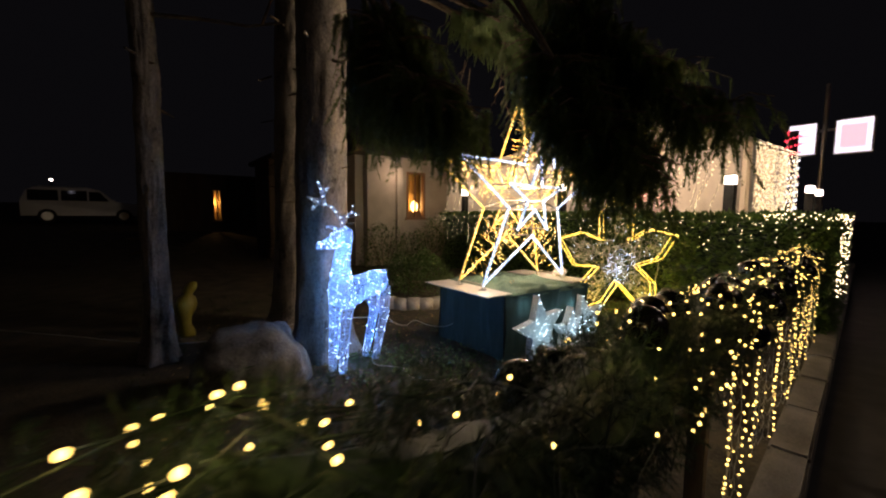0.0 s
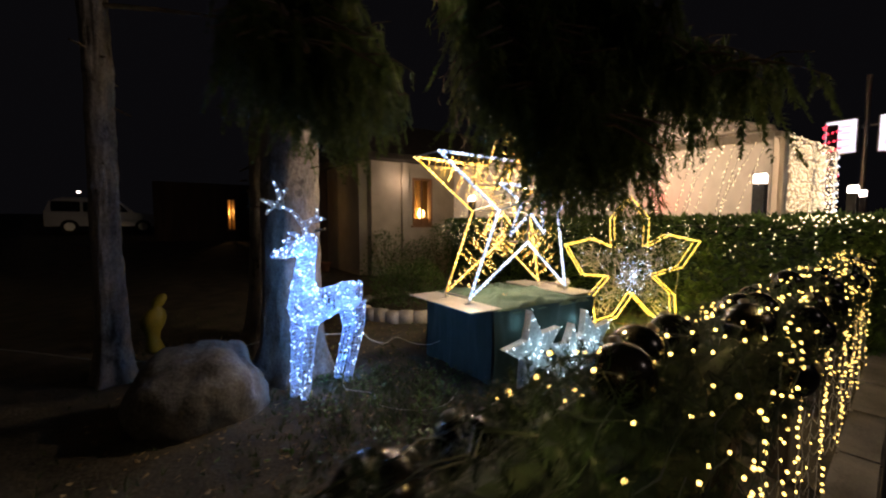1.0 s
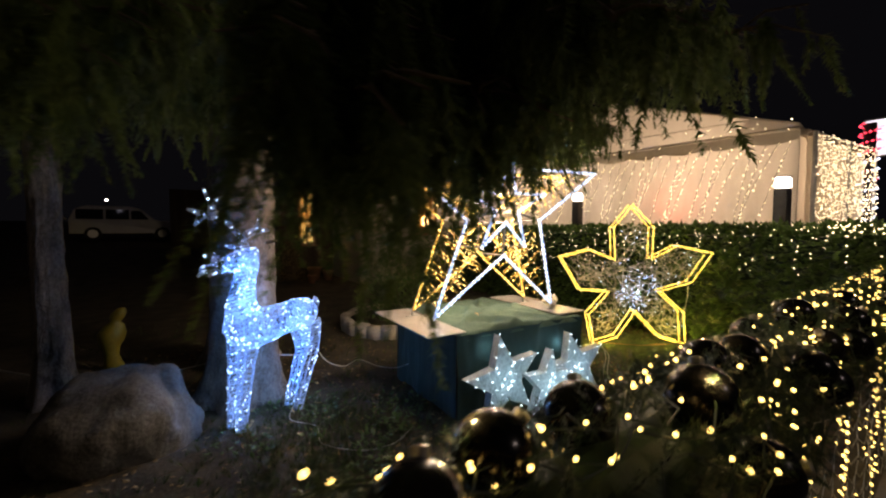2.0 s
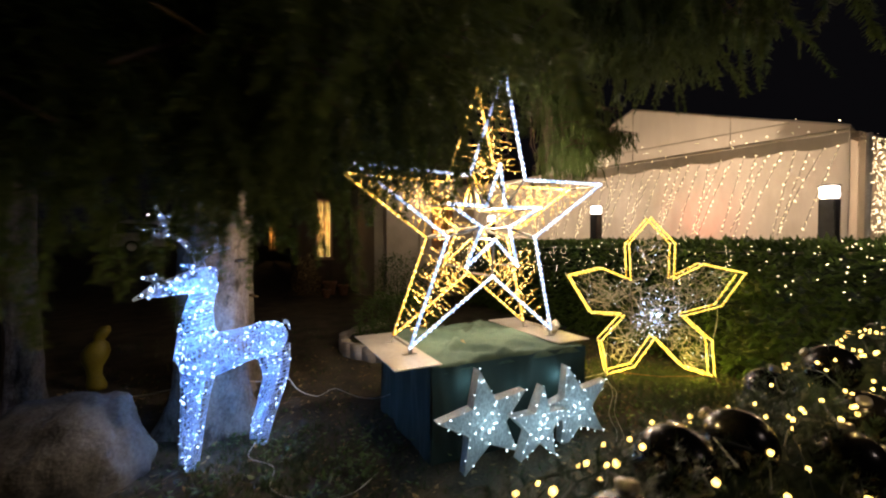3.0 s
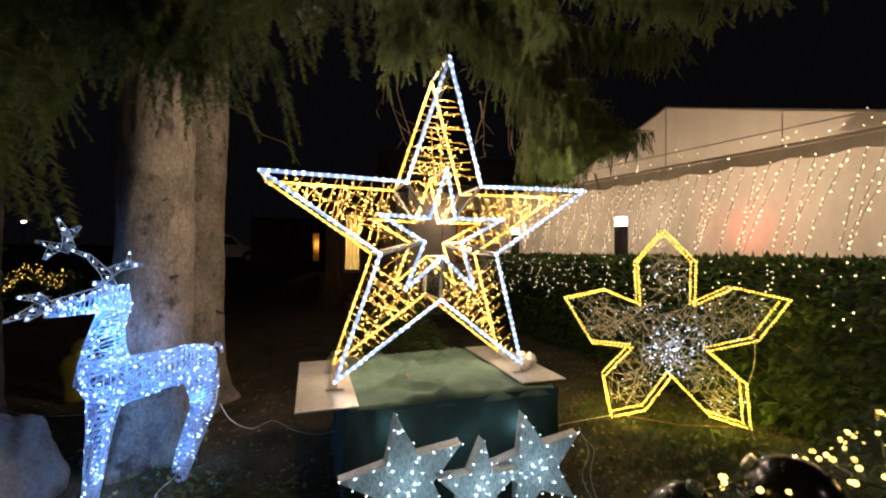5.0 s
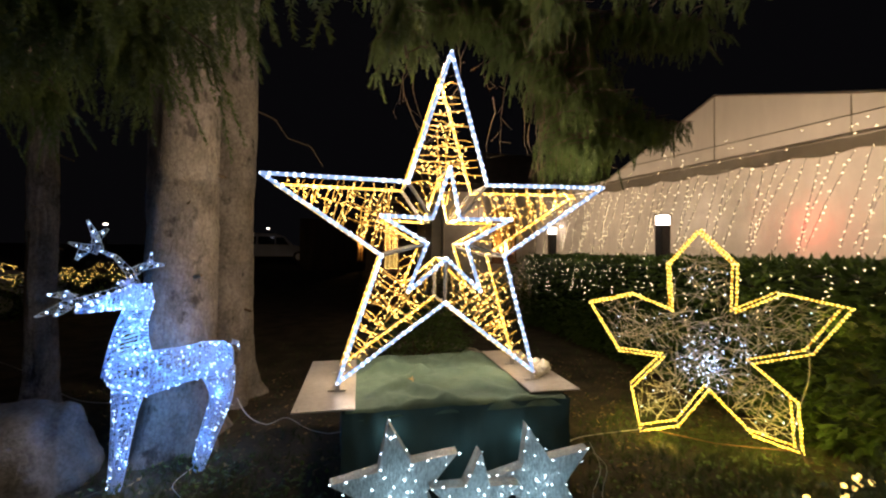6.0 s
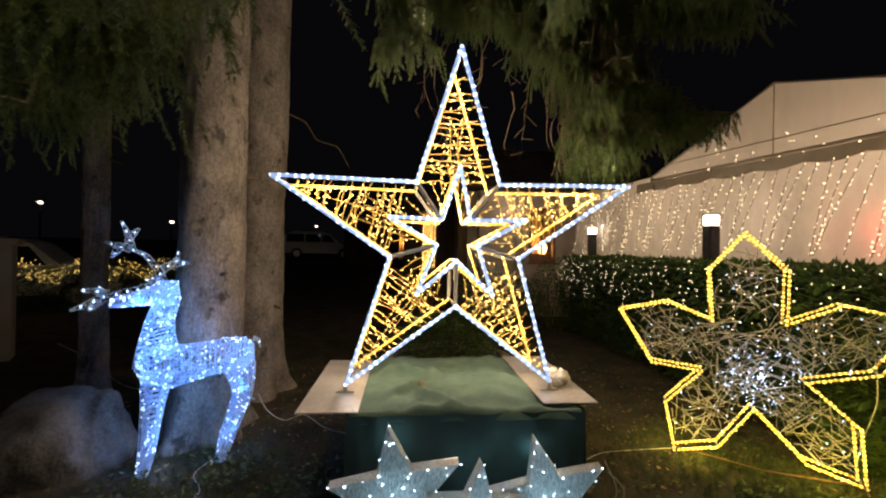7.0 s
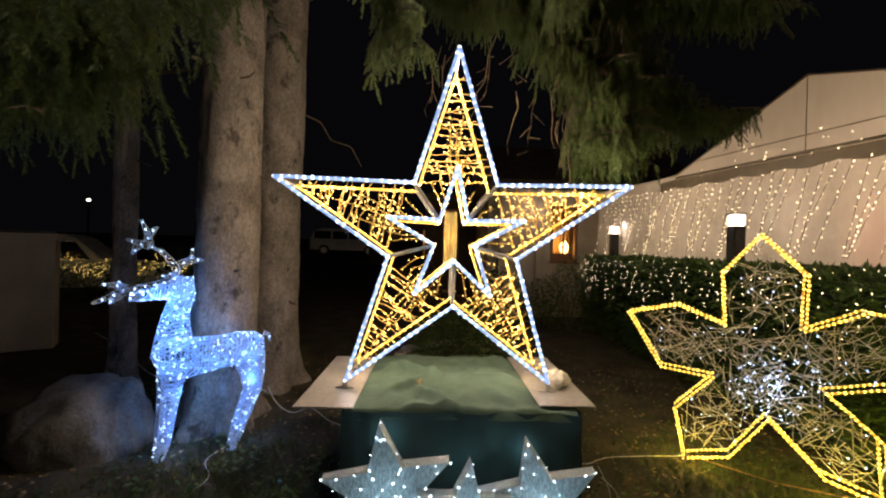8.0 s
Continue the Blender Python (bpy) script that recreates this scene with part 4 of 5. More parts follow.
# baubles nestling in the garland
ball = thing("bauble", "large glossy black bauble nestling in the garland", "bauble", "garland baubles")
bm = Shape().lathe([(0.078 * math.cos(-math.pi / 2 + math.pi * i / 18), 0.078 * math.sin(-math.pi / 2 + math.pi * i / 18)) for i in range(19)], (0, 0, 0), 30)
part("ball", bm, BALL, ball, smooth=True)
part("cap", Shape().lathe([(0.016, 0.072), (0.017, 0.089), (0.010, 0.093)], (0, 0, 0), 14), BALL_CAP, ball, "dull metal cap")
spots = [(-1.74, 0.75), (-1.50, 0.45), (-1.30, 0.2), (-1.12, 1.5)]
u = -0.92
while u < 4.1:
    spots.append((u, grng.uniform(0.7, 2.5)))
    if grng.random() < 0.4:
        spots.append((u + 0.09, grng.uniform(0.1, 0.6) if grng.random() < 0.5 else grng.uniform(2.5, 3.0)))
    u += grng.uniform(0.20, 0.34)
for i, (u, a) in enumerate(spots):
    m = Matrix.Translation(garland_at(u, a, 0.95)) @ Euler((grng.uniform(-1, 1), grng.uniform(-1, 1), 0)).to_matrix().to_4x4()
    if i == 0:
        ball.matrix_basis = m
    else:
        copy_thing(ball, m)

# ---- hedge with lights ----
HX0, HX1, HY0, HY1, HZ = 8.70, 9.25, 1.55, 9.4, 1.42
leaves = Shape()
hr = random.Random(9)


def leaf(s, p, d, up, ln, wd):
    d = d.normalized()
    sd = d.cross(up).normalized() * wd
    fold = d.cross(sd).normalized() * wd * 0.35
    s.add([p, p + d * ln * 0.45 + sd + fold, p + d * ln, p + d * ln * 0.45 - sd + fold, p + d * ln * 0.5], [(0, 4, 1), (4, 2, 1), (0, 3, 4), (4, 3, 2)])


for _ in range(15000):
    y = HY0 + (HY1 - HY0) * hr.random() ** 1.25
    if hr.random() < 0.72:
        z = hr.uniform(0.03, HZ)
        bulge = 0.10 * noise.noise((y * 1.6, z * 1.8, 0)) + 0.05 * noise.noise((y * 5, z * 5, 2))
        p = Vector((HX0 + hr.uniform(-0.02, 0.09) - bulge - 0.08 * math.sin(min(1, z / HZ) * 3.0), y, z))
        d = Vector((-1, hr.uniform(-0.9, 0.9), hr.uniform(-0.9, 0.7)))
    else:
        p = Vector((hr.uniform(HX0, HX1), y, HZ + 0.04 * noise.noise((y * 3, 1, 1)) + hr.uniform(-0.06, 0.03)))
        d = Vector((hr.uniform(-1, 0.6), hr.uniform(-0.9, 0.9), hr.uniform(0.1, 1)))
    leaf(leaves, p, d, Vector((hr.uniform(-0.4, 0.4), hr.uniform(-0.4, 0.4), 1)), hr.uniform(0.08, 0.145), hr.uniform(0.021, 0.034))
for _ in range(1500):
    x = hr.uniform(HX0, HX1)
    p = Vector((x, HY0 + hr.uniform(-0.03, 0.08), hr.uniform(0.03, HZ)))
    leaf(leaves, p, Vector((hr.uniform(-0.8, 0.8), -1, hr.uniform(-0.8, 0.7))), Vector((0.2, 0.1, 1)), hr.uniform(0.05, 0.095), 0.018)
hedge = thing("laurel_hedge", "clipped laurel hedge strung with tiny warm lights", "hedge", at=(8.97, 5.5, 0))
# filler box, its near-black colour stands for the shade behind the leaves
part("hedge_core", Shape().box((HX0 + 0.10, HY0 + 0.08, 0.0), (HX1 - 0.05, HY1, HZ - 0.07), 0.05), CORD_AND_SHADE, hedge)
tagged(part("foliage", leaves, LEAF, hedge, "glossy laurel leaves"), kind="stuff")
hl, hc = Shape(), Shape()
for i in range(60):
    y = HY0 + 0.1 + (HY1 - HY0 - 0.1) * i / 59
    drop = hr.uniform(0.25, 0.75) if y > 3.8 else hr.uniform(0.1, 0.6)
    pts = [(HX1 - 0.1, y, HZ + 0.03), (HX0 + 0.1, y + 0.03, HZ + 0.05), (HX0 - 0.11, y + hr.uniform(-0.05, 0.05), HZ - 0.08), (HX0 - 0.17, y + hr.uniform(-0.1, 0.1), HZ - drop)]
    hc.tube(pts, 0.0018, 3)
    for p in along(pts, 0.075):
        if hr.random() < 0.75:
            hl.bead(p + jit(0.03), hr.uniform(0.0045, 0.0082))
for _ in range(260):
    hl.bead((hr.uniform(HX0 - 0.1, HX1), hr.uniform(HY0 - 0.1, HY0 + 0.9), HZ + hr.uniform(-0.02, 0.06)), hr.uniform(0.005, 0.009))
for _ in range(110):
    hl.bead((hr.uniform(HX0 - 0.12, HX1), HY0 - 0.06, hr.uniform(0.5, HZ)), hr.uniform(0.005, 0.009))
hs = thing("hedge_light_string", "tiny warm string lights spread over the hedge", "string lights", at=(9, 5.5, HZ))
part("cord", hc, CORD_AND_SHADE, hs)
tagged(part("bulb_string", hl, G_WARM, hs), kind="stuff")
for y in (2.4, 3.9, 5.4, 7.0):
    lamp("hedge_lamp", (HX0 - 0.25, y, HZ + 0.12), 2.0, WARM, 0.006)

# ---- bollard lamps ----
for x, y in ((9.40, 2.87), (9.08, 5.71), (8.96, 8.68), (12.9, 2.62), (14.6, 2.80)):
    b = thing("bollard_lamp", "black bollard lamp with a glowing square head", "bollard", "bollard lamps", at=(x, y, 0))
    part("post", Shape().box((x - 0.07, y - 0.07, 0), (x + 0.07, y + 0.07, 1.93), 0.01), BLACK_METAL, b)
    part("lamp_head", Shape().box((x - 0.065, y - 0.065, 1.932), (x + 0.065, y + 0.065, 2.06), 0.012), G_LAMP, b, "glowing opal head")
    part("lid", Shape().box((x - 0.072, y - 0.072, 2.062), (x + 0.072, y + 0.072, 2.075), 0.004), BLACK_METAL, b)
    if x < 10:
        lamp("bollard_light", (x - 0.10, y, 2.0), 1.6, (1.0, 0.86, 0.62), 0.01)
        lamp("bollard_light", (x + 0.20, y, 2.1), 3.0, (1.0, 0.86, 0.62), 0.01)

# ---- party tent; q runs along its garden wall from the road end, d into its depth ----
TC, TD = Vector((10.30, 3.02, 0)), Vector((-0.2, 0.98, 0))
TB = Vector((0.98, 0.2, 0))
Q1, QM, QE, DEPTH, EAVE, PEAK, BASE = 6.6, 2.6, 4.5, 3.2, 2.84, 3.70, 1.50


def tq(q, d, z):
    return TC + TD * q + TB * d + Vector((0, 0, z))


tent = thing("party_tent", "cream canvas party tent with scalloped valance and curtain lights", "tent", at=tuple(tq(2.6, 1.5, 0)))


def ridge_z(q):
    return EAVE + (PEAK - EAVE) * (q / QM if q < QM else max(0.0, 1 - (q - QM) / (QE - QM)))


ys = [Q1 * i / 150 for i in range(151)]
fold = lambda y, z: 0.022 * math.sin(y * 9 + 0.6 * math.sin(y * 3)) * min(1, max(0, (2.62 - z) * 2)) + 0.012 * noise.noise((y * 2, z * 2, 0))
part("gable_wall", Shape().grid(ys, [0, 0.15, 0.3, 0.45, 0.6, 0.75, 0.9, 1.0], lambda y, t: tq(y, fold(y, BASE + t * (2.66 - BASE)), BASE + t * (2.66 - BASE))), TENT, tent, "cream canvas wall hanging in soft folds", smooth=True)
part("gable_panel", Shape().grid(ys, [0, 0.25, 0.5, 0.75, 1.0], lambda y, t: tq(y, -0.015 + 0.008 * noise.noise((y * 3, t * 2, 4)), 2.64 + t * (ridge_z(y) - 2.64))), TENT, tent, smooth=True)
for y in (1.2, QM):
    part("seam", Shape().tube([tq(y, -0.024, 2.76), tq(y, -0.024, ridge_z(y) - 0.02)], 0.006, 5), VALANCE, tent)
part("hem_band", Shape().tube([tq(0, -0.03, 2.80), tq(QE, -0.03, 2.80)], 0.02, 4), VALANCE, tent)
part("hem_band", Shape().tube([tq(0.55, -0.03, 3.0), tq(QE - 0.35, -0.03, 3.0)], 0.007, 4), VALANCE, tent)
part("ridge_cap", Shape().tube([tq(0, -0.02, EAVE + 0.01), tq(QM, -0.02, PEAK), tq(QE, -0.02, EAVE + 0.01)], 0.014, 6), VALANCE, tent)
ysv = [(QE + 0.3) * i / 260 for i in range(261)]
part("valance", Shape().grid(ysv, [0, 0.3, 0.65, 1.0], lambda y, t: tq(y, -0.05 - 0.02 * t + 0.014 * math.sin(y * 7.0), 2.77 - t * (0.12 + 0.05 * abs(math.sin(y * math.pi / 0.56))))), VALANCE, tent, "scalloped canvas valance", smooth=True)
ds = [DEPTH * i / 50 for i in range(51)]
for qq, nm in ((0, "side_wall"), (Q1, "side_wall")):
    part(nm, Shape().grid(ds, [0, 0.25, 0.5, 0.75, 1.0], lambda d, t: tq(qq + 0.02 * math.sin(d * 11), d, BASE + t * (EAVE - BASE))), TENT, tent, smooth=True)
part("back_wall", Shape().grid(ys, [0, 0.5, 1.0], lambda y, t: tq(y, DEPTH, BASE + t * (ridge_z(y) - BASE))), TENT, tent)
for qa, qb, za, zb in ((0, QM, EAVE, PEAK), (QM, QE, PEAK, EAVE), (QE, Q1, EAVE, EAVE - 0.02)):
    part("roof_slope", Shape().grid([-0.03 + (DEPTH + 0.06) * i / 20 for i in range(21)], [0, 0.25, 0.5, 0.75, 1.0], lambda d, t: tq(qa + (qb - qa) * t, d, za + 0.015 + (zb - za) * t - 0.03 * math.sin(math.pi * t))), TENT, tent, smooth=True)
for q in (0.03, Q1 - 0.03):
    part("pole", Shape().tube([tq(q, 0.06, 0), tq(q, 0.06, EAVE)], 0.03, 8), STEEL, tent)
TR = Matrix.Translation(TC) @ Matrix.Rotation(math.atan2(TB.y, TB.x), 4, "Z")
part("floor_edge", Shape().box((-0.06, 0, 1.38), (DEPTH, Q1, 1.498), 0.01, TR), BLACK_METAL, tent, "dark skirting rail under the canvas")
part("floor_skirt", Shape().box((0, 0.02, 0.0), (DEPTH, Q1, 1.378), 0.01, TR), RENDERED, tent)
for q, d, z, w in ((1.3, 1.3, 2.3, 80), (4.4, 1.4, 2.3, 62)):
    lamp("tent_lamp", tq(q, d, z), w, (1.0, 0.80, 0.49), 0.05)
lamp("tent_red_lamp", tq(1.55, 0.22, 1.85), 4.5, (1.0, 0.08, 0.05), 0.03)
tl, tc = Shape(), Shape()
for i in range(46):
    y = 0.08 + (Q1 - 0.5) * i / 45
    drift = 0.12 * math.sin(i * 1.7) + 0.32
    pts = [tq(y, -0.055, 2.62), tq(y + drift * 0.6, -0.045, (2.62 + BASE) / 2), tq(y + drift, -0.05, BASE + hr.uniform(0, 0.15))]
    tc.tube(pts, 0.0022, 3)
    for p in along(pts, 0.085):
        tl.bead(p + jit(0.02), hr.uniform(0.005, 0.0115))
for _ in range(40):
    tl.bead(tq(hr.uniform(0, 4.0), -0.06, hr.uniform(2.75, 3.05)), hr.uniform(0.006, 0.011))
annex = thing("entrance_canopy", "white canvas entrance canopy behind a curtain of lights", "canopy", at=(11.9, 3.0, 0))
part("canopy_wall", Shape().grid([i / 40 for i in range(41)], [0, 0.25, 0.5, 0.75, 1.0], lambda u, t: (10.42 + 2.6 * u, 2.98 + 0.05 * u + 0.03 * math.sin(u * 30), 1.1 + t * (1.66 - 0.10 * u))), TENT, annex, smooth=True)
part("canopy_roof", Shape().box((10.40, 2.95, 2.72), (13.05, 3.9, 2.79), 0.02), VALANCE, annex)
for x in (10.45, 11.75, 13.0):
    part("pole", Shape().tube([(x, 2.90, 0), (x, 2.90, 2.75)], 0.03, 8), STEEL, annex)
for i in range(52):
    x = 10.45 + 2.55 * i / 51
    for p in along([(x, 2.88, 2.72), (x + 0.03, 2.86, 1.35)], 0.062):
        tl.bead(p + jit(0.03), hr.uniform(0.004, 0.009))
lamp("canopy_lamp", (11.6, 2.55, 2.2), 0.8, (1.0, 0.85, 0.72), 0.02)
curtain = thing("curtain_lights", "warm white curtain lights hanging down the tent walls", "string lights", at=tuple(tq(3, 0, 2.6)))
part("cord", tc, CORD_AND_SHADE, curtain)
tagged(part("bulb_string", tl, G_WARM, curtain), kind="stuff")
TXB, TY0 = 12.75, 3.07
rl, wl = Shape(), Shape()
for i in range(120):
    a = i * 0.55
    p = Vector((TXB + 0.25 + 0.12 * math.cos(a), TY0 - 0.10 + 0.12 * math.sin(a), 1.5 + i * 0.0142))
    (rl if i > 84 or (i % 9 == 0 and i > 30) else wl).bead(p, 0.020 if i > 84 else 0.014)
post = thing("lit_post", "post wrapped in red and white lights", "post", at=(TXB + 0.25, TY0 - 0.1, 0))
part("pole", Shape().tube([(TXB + 0.25, TY0 - 0.1, 0), (TXB + 0.25, TY0 - 0.1, 3.2)], 0.08, 10), BLACK_METAL, post)
part("red_bulb_string", rl, G_RED, post)
part("white_bulb_string", wl, G_WHITE, post)

# ---- street pole with two lit signs ----
PX, PY = 17.0, 3.24
pole = thing("sign_pole", "grey steel street pole beside two lit signs", "pole", at=(PX, PY, 0))
part("shaft", Shape().tube([(PX, PY, -0.1), (PX + 0.05, PY, 5.0)], 0.055, 10), STEEL, pole)


def lit_sign(a, b, z0, z1, label, bars, bar_mat, stripe):
    """A lit box that faces back along the road; a and b are offsets from the pole, to its garden side positive."""
    s = thing("lit_sign", label, "sign", "roadside lit signs", at=(PX, PY + (a + b) / 2, z0))
    x = PX - 0.12
    part("case", Shape().box((x, PY + a, z0), (x + 0.18, PY + b, z1), 0.02), STEEL, s)
    part("face", Shape().box((x - 0.012, PY + a + 0.04, z0 + 0.04), (x - 0.002, PY + b - 0.04, z1 - 0.04)), G_SIGN, s)
    for k in range(bars):
        zc = (z0 + z1) / 2 if bars == 1 else z1 - 0.2 - (z1 - z0 - 0.4) * k / (bars - 1)
        part("bar", Shape().box((x - 0.018, PY + a + 0.13, zc - stripe), (x - 0.014, PY + b - 0.13 - 0.1 * (k % 2), zc + stripe)), bar_mat, s)
    part("bracket", Shape().box((x + 0.185, PY + min(a, -0.05), z1 - 0.25), (x + 0.25, PY + max(b, 0.05), z1 - 0.18)), STEEL, s)


lit_sign(0.10, 0.74, 3.11, 4.00, "white lit sign box with faint lines", 4, G_SIGN_PINK, 0.025)
lit_sign(-0.97, -0.22, 3.08, 4.00, "lit sign box with a pink panel", 1, G_SIGN_PINK, 0.3)

# ---- house beyond the garden ----


def wall_y(x0, x1, y, h, openings, name, material=None, label="rough pale rendered house wall"):
    """A wall along x with rectangular openings through its thickness."""
    s = Shape()
    cur = x0
    for a, b, z0, z1 in sorted(openings):
        s.box((cur, y, 0), (a, y + 0.25, h))
        s.box((a, y, 0), (b, y + 0.25, z0))
        s.box((a, y, z1), (b, y + 0.25, h))
        cur = b
    s.box((cur, y, 0), (x1, y + 0.25, h))
    return solid(name, s, material or RENDERED, label, "wall", kind="structure")


def window(name, a, b, z0, z1, y, label, lamp_at, watts, curtain=True):
    w = thing(name, label, "window", kind="structure", at=((a + b) / 2, y, z0))
    for lo, hi in (((a, y - 0.02, z0), (a + 0.06, y + 0.1, z1)), ((b - 0.06, y - 0.02, z0), (b, y + 0.1, z1)), ((a + 0.06, y - 0.02, z1 - 0.06), (b - 0.06, y + 0.1, z1)), ((a + 0.06, y - 0.02, z0), (b - 0.06, y + 0.1, z0 + 0.06))):
        part("window_frame", Shape().box(lo, hi, 0.006), FRAME_WOOD, w)
    part("sill", Shape().box((a - 0.05, y - 0.08, z0 - 0.04), (b + 0.05, y - 0.001, z0), 0.006), FRAME_WOOD, w)
    part("mullion", Shape().box(((a + b) / 2 - 0.02, y + 0.02, z0 + 0.06), ((a + b) / 2 + 0.02, y + 0.07, z1 - 0.06), 0.004), FRAME_WOOD, w)
    if curtain:
        part("curtain", Shape().grid([a + (b - a) * i / 40 for i in range(41)], [z0, (z0 + z1) / 2, z1], lambda x, z: (x, y + 0.55 + 0.03 * math.sin(x * 40), z)), CURTAIN, w, "amber curtain", smooth=True)
    room = Shape().box((a - 0.4, y + 0.9, z0 - 0.4), (b + 0.4, y + 0.95, z1 + 0.4))
    part("room_back", room, CURTAIN, w)
    lamp("window_lamp", lamp_at, watts, (1.0, 0.60, 0.20), 0.03)


wall_y(7.0, 11.5, 10.4, 3.0, [(8.22, 8.86, 1.30, 2.62)], "wall_south")
window("window_1", 8.22, 8.86, 1.30, 2.62, 10.4, "timber window with a lamp glowing behind it", (8.5, 10.75, 1.75), 1.6)
solid("table_lamp", Shape().lathe([(0.03, 0), (0.09, 0.06), (0.11, 0.16), (0.06, 0.28), (0.02, 0.30)], (8.62, 10.62, 1.50), 14), G_FLAME, "small glowing lamp on the window sill", "lamp", smooth=True)
solid("window_shelf", Shape().box((8.24, 10.50, 1.36), (8.84, 10.76, 1.498), 0.01), FRAME_WOOD, "wooden sill shelf under the window lamp", "shelf")
wall_y(5.45, 6.758, 13.2, 3.0, [(5.72, 6.22, 0.95, 2.75)], "wall_recess", GLOOM_WALL, "dark brown house wall with the gloom put into its colour")
window("window_2", 5.72, 6.22, 0.95, 2.75, 13.2, "tall window filled with amber curtain lights", (5.97, 13.5, 1.9), 6.0)
fl = Shape()
for i in range(6):
    for k in range(26):
        fl.bead((5.80 + 0.07 * i, 13.34, 1.02 + 0.064 * k), 0.014)
solid("window_light_curtain", fl, G_AMBER, "strings of amber lights hanging inside the tall window", "string lights")
solid("wall_west", Shape().box((6.76, 10.652, 0), (6.998, 13.198, 3.0)), RENDERED, "rough pale rendered house wall", "wall", kind="structure")
# side wall added to block window light leaking past the recess
solid("wall_return", Shape().box((5.20, 13.2, 0), (5.448, 15.0, 3.0)), GLOOM_WALL, "dark brown house wall with the gloom put into its colour", "wall", kind="structure")
solid("pilaster", Shape().box((7.86, 10.30, 0), (8.06, 10.398, 3.0), 0.01), RENDERED, "flat rendered pilaster", "pilaster", kind="structure")
solid("roof", Shape().box((6.5, 10.0, 3.02), (11.9, 14.0, 3.16), 0.02).box((5.2, 12.8, 3.02), (6.498, 16.0, 3.16), 0.02).prism([(10.05, 3.17), (13.9, 3.17), (12.0, 4.4)], lambda p: (6.6, p[0], p[1]), lambda p: (11.8, p[0], p[1])), ROOF, "dark low-pitched house roof", "roof", kind="structure")
wall_y(2.0, 8.0, 22.5, 3.2, [(4.85, 5.25, 1.0, 2.5)], "wall_far", GLOOM_WALL, "dark brown wall of the far wing, gloom put into its colour")
window("window_3", 4.85, 5.25, 1.0, 2.5, 22.5, "narrow pale lit window of the far wing", (5.05, 22.9, 1.9), 7.0)
# unseen fill light, added to brighten the pale south wall
lamp("porch_lamp", (7.75, 10.05, 2.45), 4.0, (1.0, 0.74, 0.46), 0.05)

# ---- planter and shrubs ----


def shrub(name, label, cx, cy, rx, ry, z0, h, n, material, seed, leaf_len=(0.04, 0.085), group=""):
    r, s = random.Random(seed), Shape()
    for _ in range(n):
        a, t = r.uniform(0, 6.283), r.random()
        f = math.sqrt(r.random())
        k = (1 - 0.55 * t * t) * (1 + 0.25 * noise.noise((math.cos(a) * 2 + cx, math.sin(a) * 2, t * 3)))
        p = Vector((cx + rx * f * k * math.cos(a), cy + ry * f * k * math.sin(a), z0 + h * t * (1 + 0.3 * noise.noise((cx + a, t, 2)))))
        leaf(s, p, Vector((math.cos(a), math.sin(a), r.uniform(-0.5, 0.9))) + Vector((r.uniform(-0.6, 0.6), r.uniform(-0.6, 0.6), 0)), Vector((r.uniform(-0.4, 0.4), r.uniform(-0.4, 0.4), 1)), r.uniform(*leaf_len), r.uniform(0.012, 0.022))
    sh = thing(name, label, "shrub", group, at=(cx, cy, z0))
    stems = Shape()
    for i in range(9):
        a = i * 0.7
        stems.tube([(cx + 0.03 * math.cos(a), cy + 0.03 * math.sin(a), z0 - 0.02), (cx + rx * 0.4 * math.cos(a), cy + ry * 0.4 * math.sin(a), z0 + h * 0.5), (cx + rx * 0.6 * math.cos(a), cy + ry * 0.6 * math.sin(a), z0 + h * 0.85)], 0.008, 5, taper=0.4)
    part("stem_foliage", stems, TWIG, sh)
    tagged(part("foliage", s, material, sh), kind="stuff")


bed = thing("planter_bed", "round flower bed edged with pale stones", "flower bed", at=(5.85, 6.25, 0))
part("soil_mound", Shape().lathe([(0.78, -0.02), (0.76, 0.10), (0.5, 0.17), (0.2, 0.19), (0.02, 0.195)], (5.85, 6.25, 0), 32), SOIL, bed, smooth=True)
stone_mesh = None
for i in range(26):
    a = 2 * math.pi * i / 26
    if stone_mesh is None:
        stone_mesh = Shape().box((-0.0955, -0.06, -0.03), (0.0955, 0.06, 0.165), 0.008).data("edge_stone", STONE_EDGE, True)
    st = new("edge_stone", stone_mesh)
    st.parent = bed
    st.matrix_parent_inverse = bed.matrix_world.inverted()
    st.matrix_basis = Matrix.Translation((5.85 + 0.80 * math.cos(a), 6.25 + 0.80 * math.sin(a), 0.01 * math.sin(i * 3))) @ Matrix.Rotation(a + math.pi / 2 + 0.08 * math.sin(i * 5), 4, "Z")
shrub("low_shrub", "leafy green shrub filling the stone-edged bed", 5.85, 6.2, 0.72, 0.62, 0.12, 0.62, 3200, LEAF, 41)
shrub("dark_shrub", "dark rounded shrub against the house wall", 6.9, 9.3, 0.75, 0.5, 0.0, 1.15, 1800, LEAF, 42, (0.05, 0.09), "house shrubs")
shrub("dark_shrub", "dark rounded shrub against the house wall", 7.9, 9.5, 0.6, 0.45, 0.0, 0.95, 1400, LEAF, 43, (0.05, 0.09), "house shrubs")
shrub("dark_shrub", "dark rounded shrub beside the hedge end", 8.2, 8.9, 0.55, 0.45, 0.0, 1.35, 1500, LEAF, 44, (0.05, 0.09), "house shrubs")
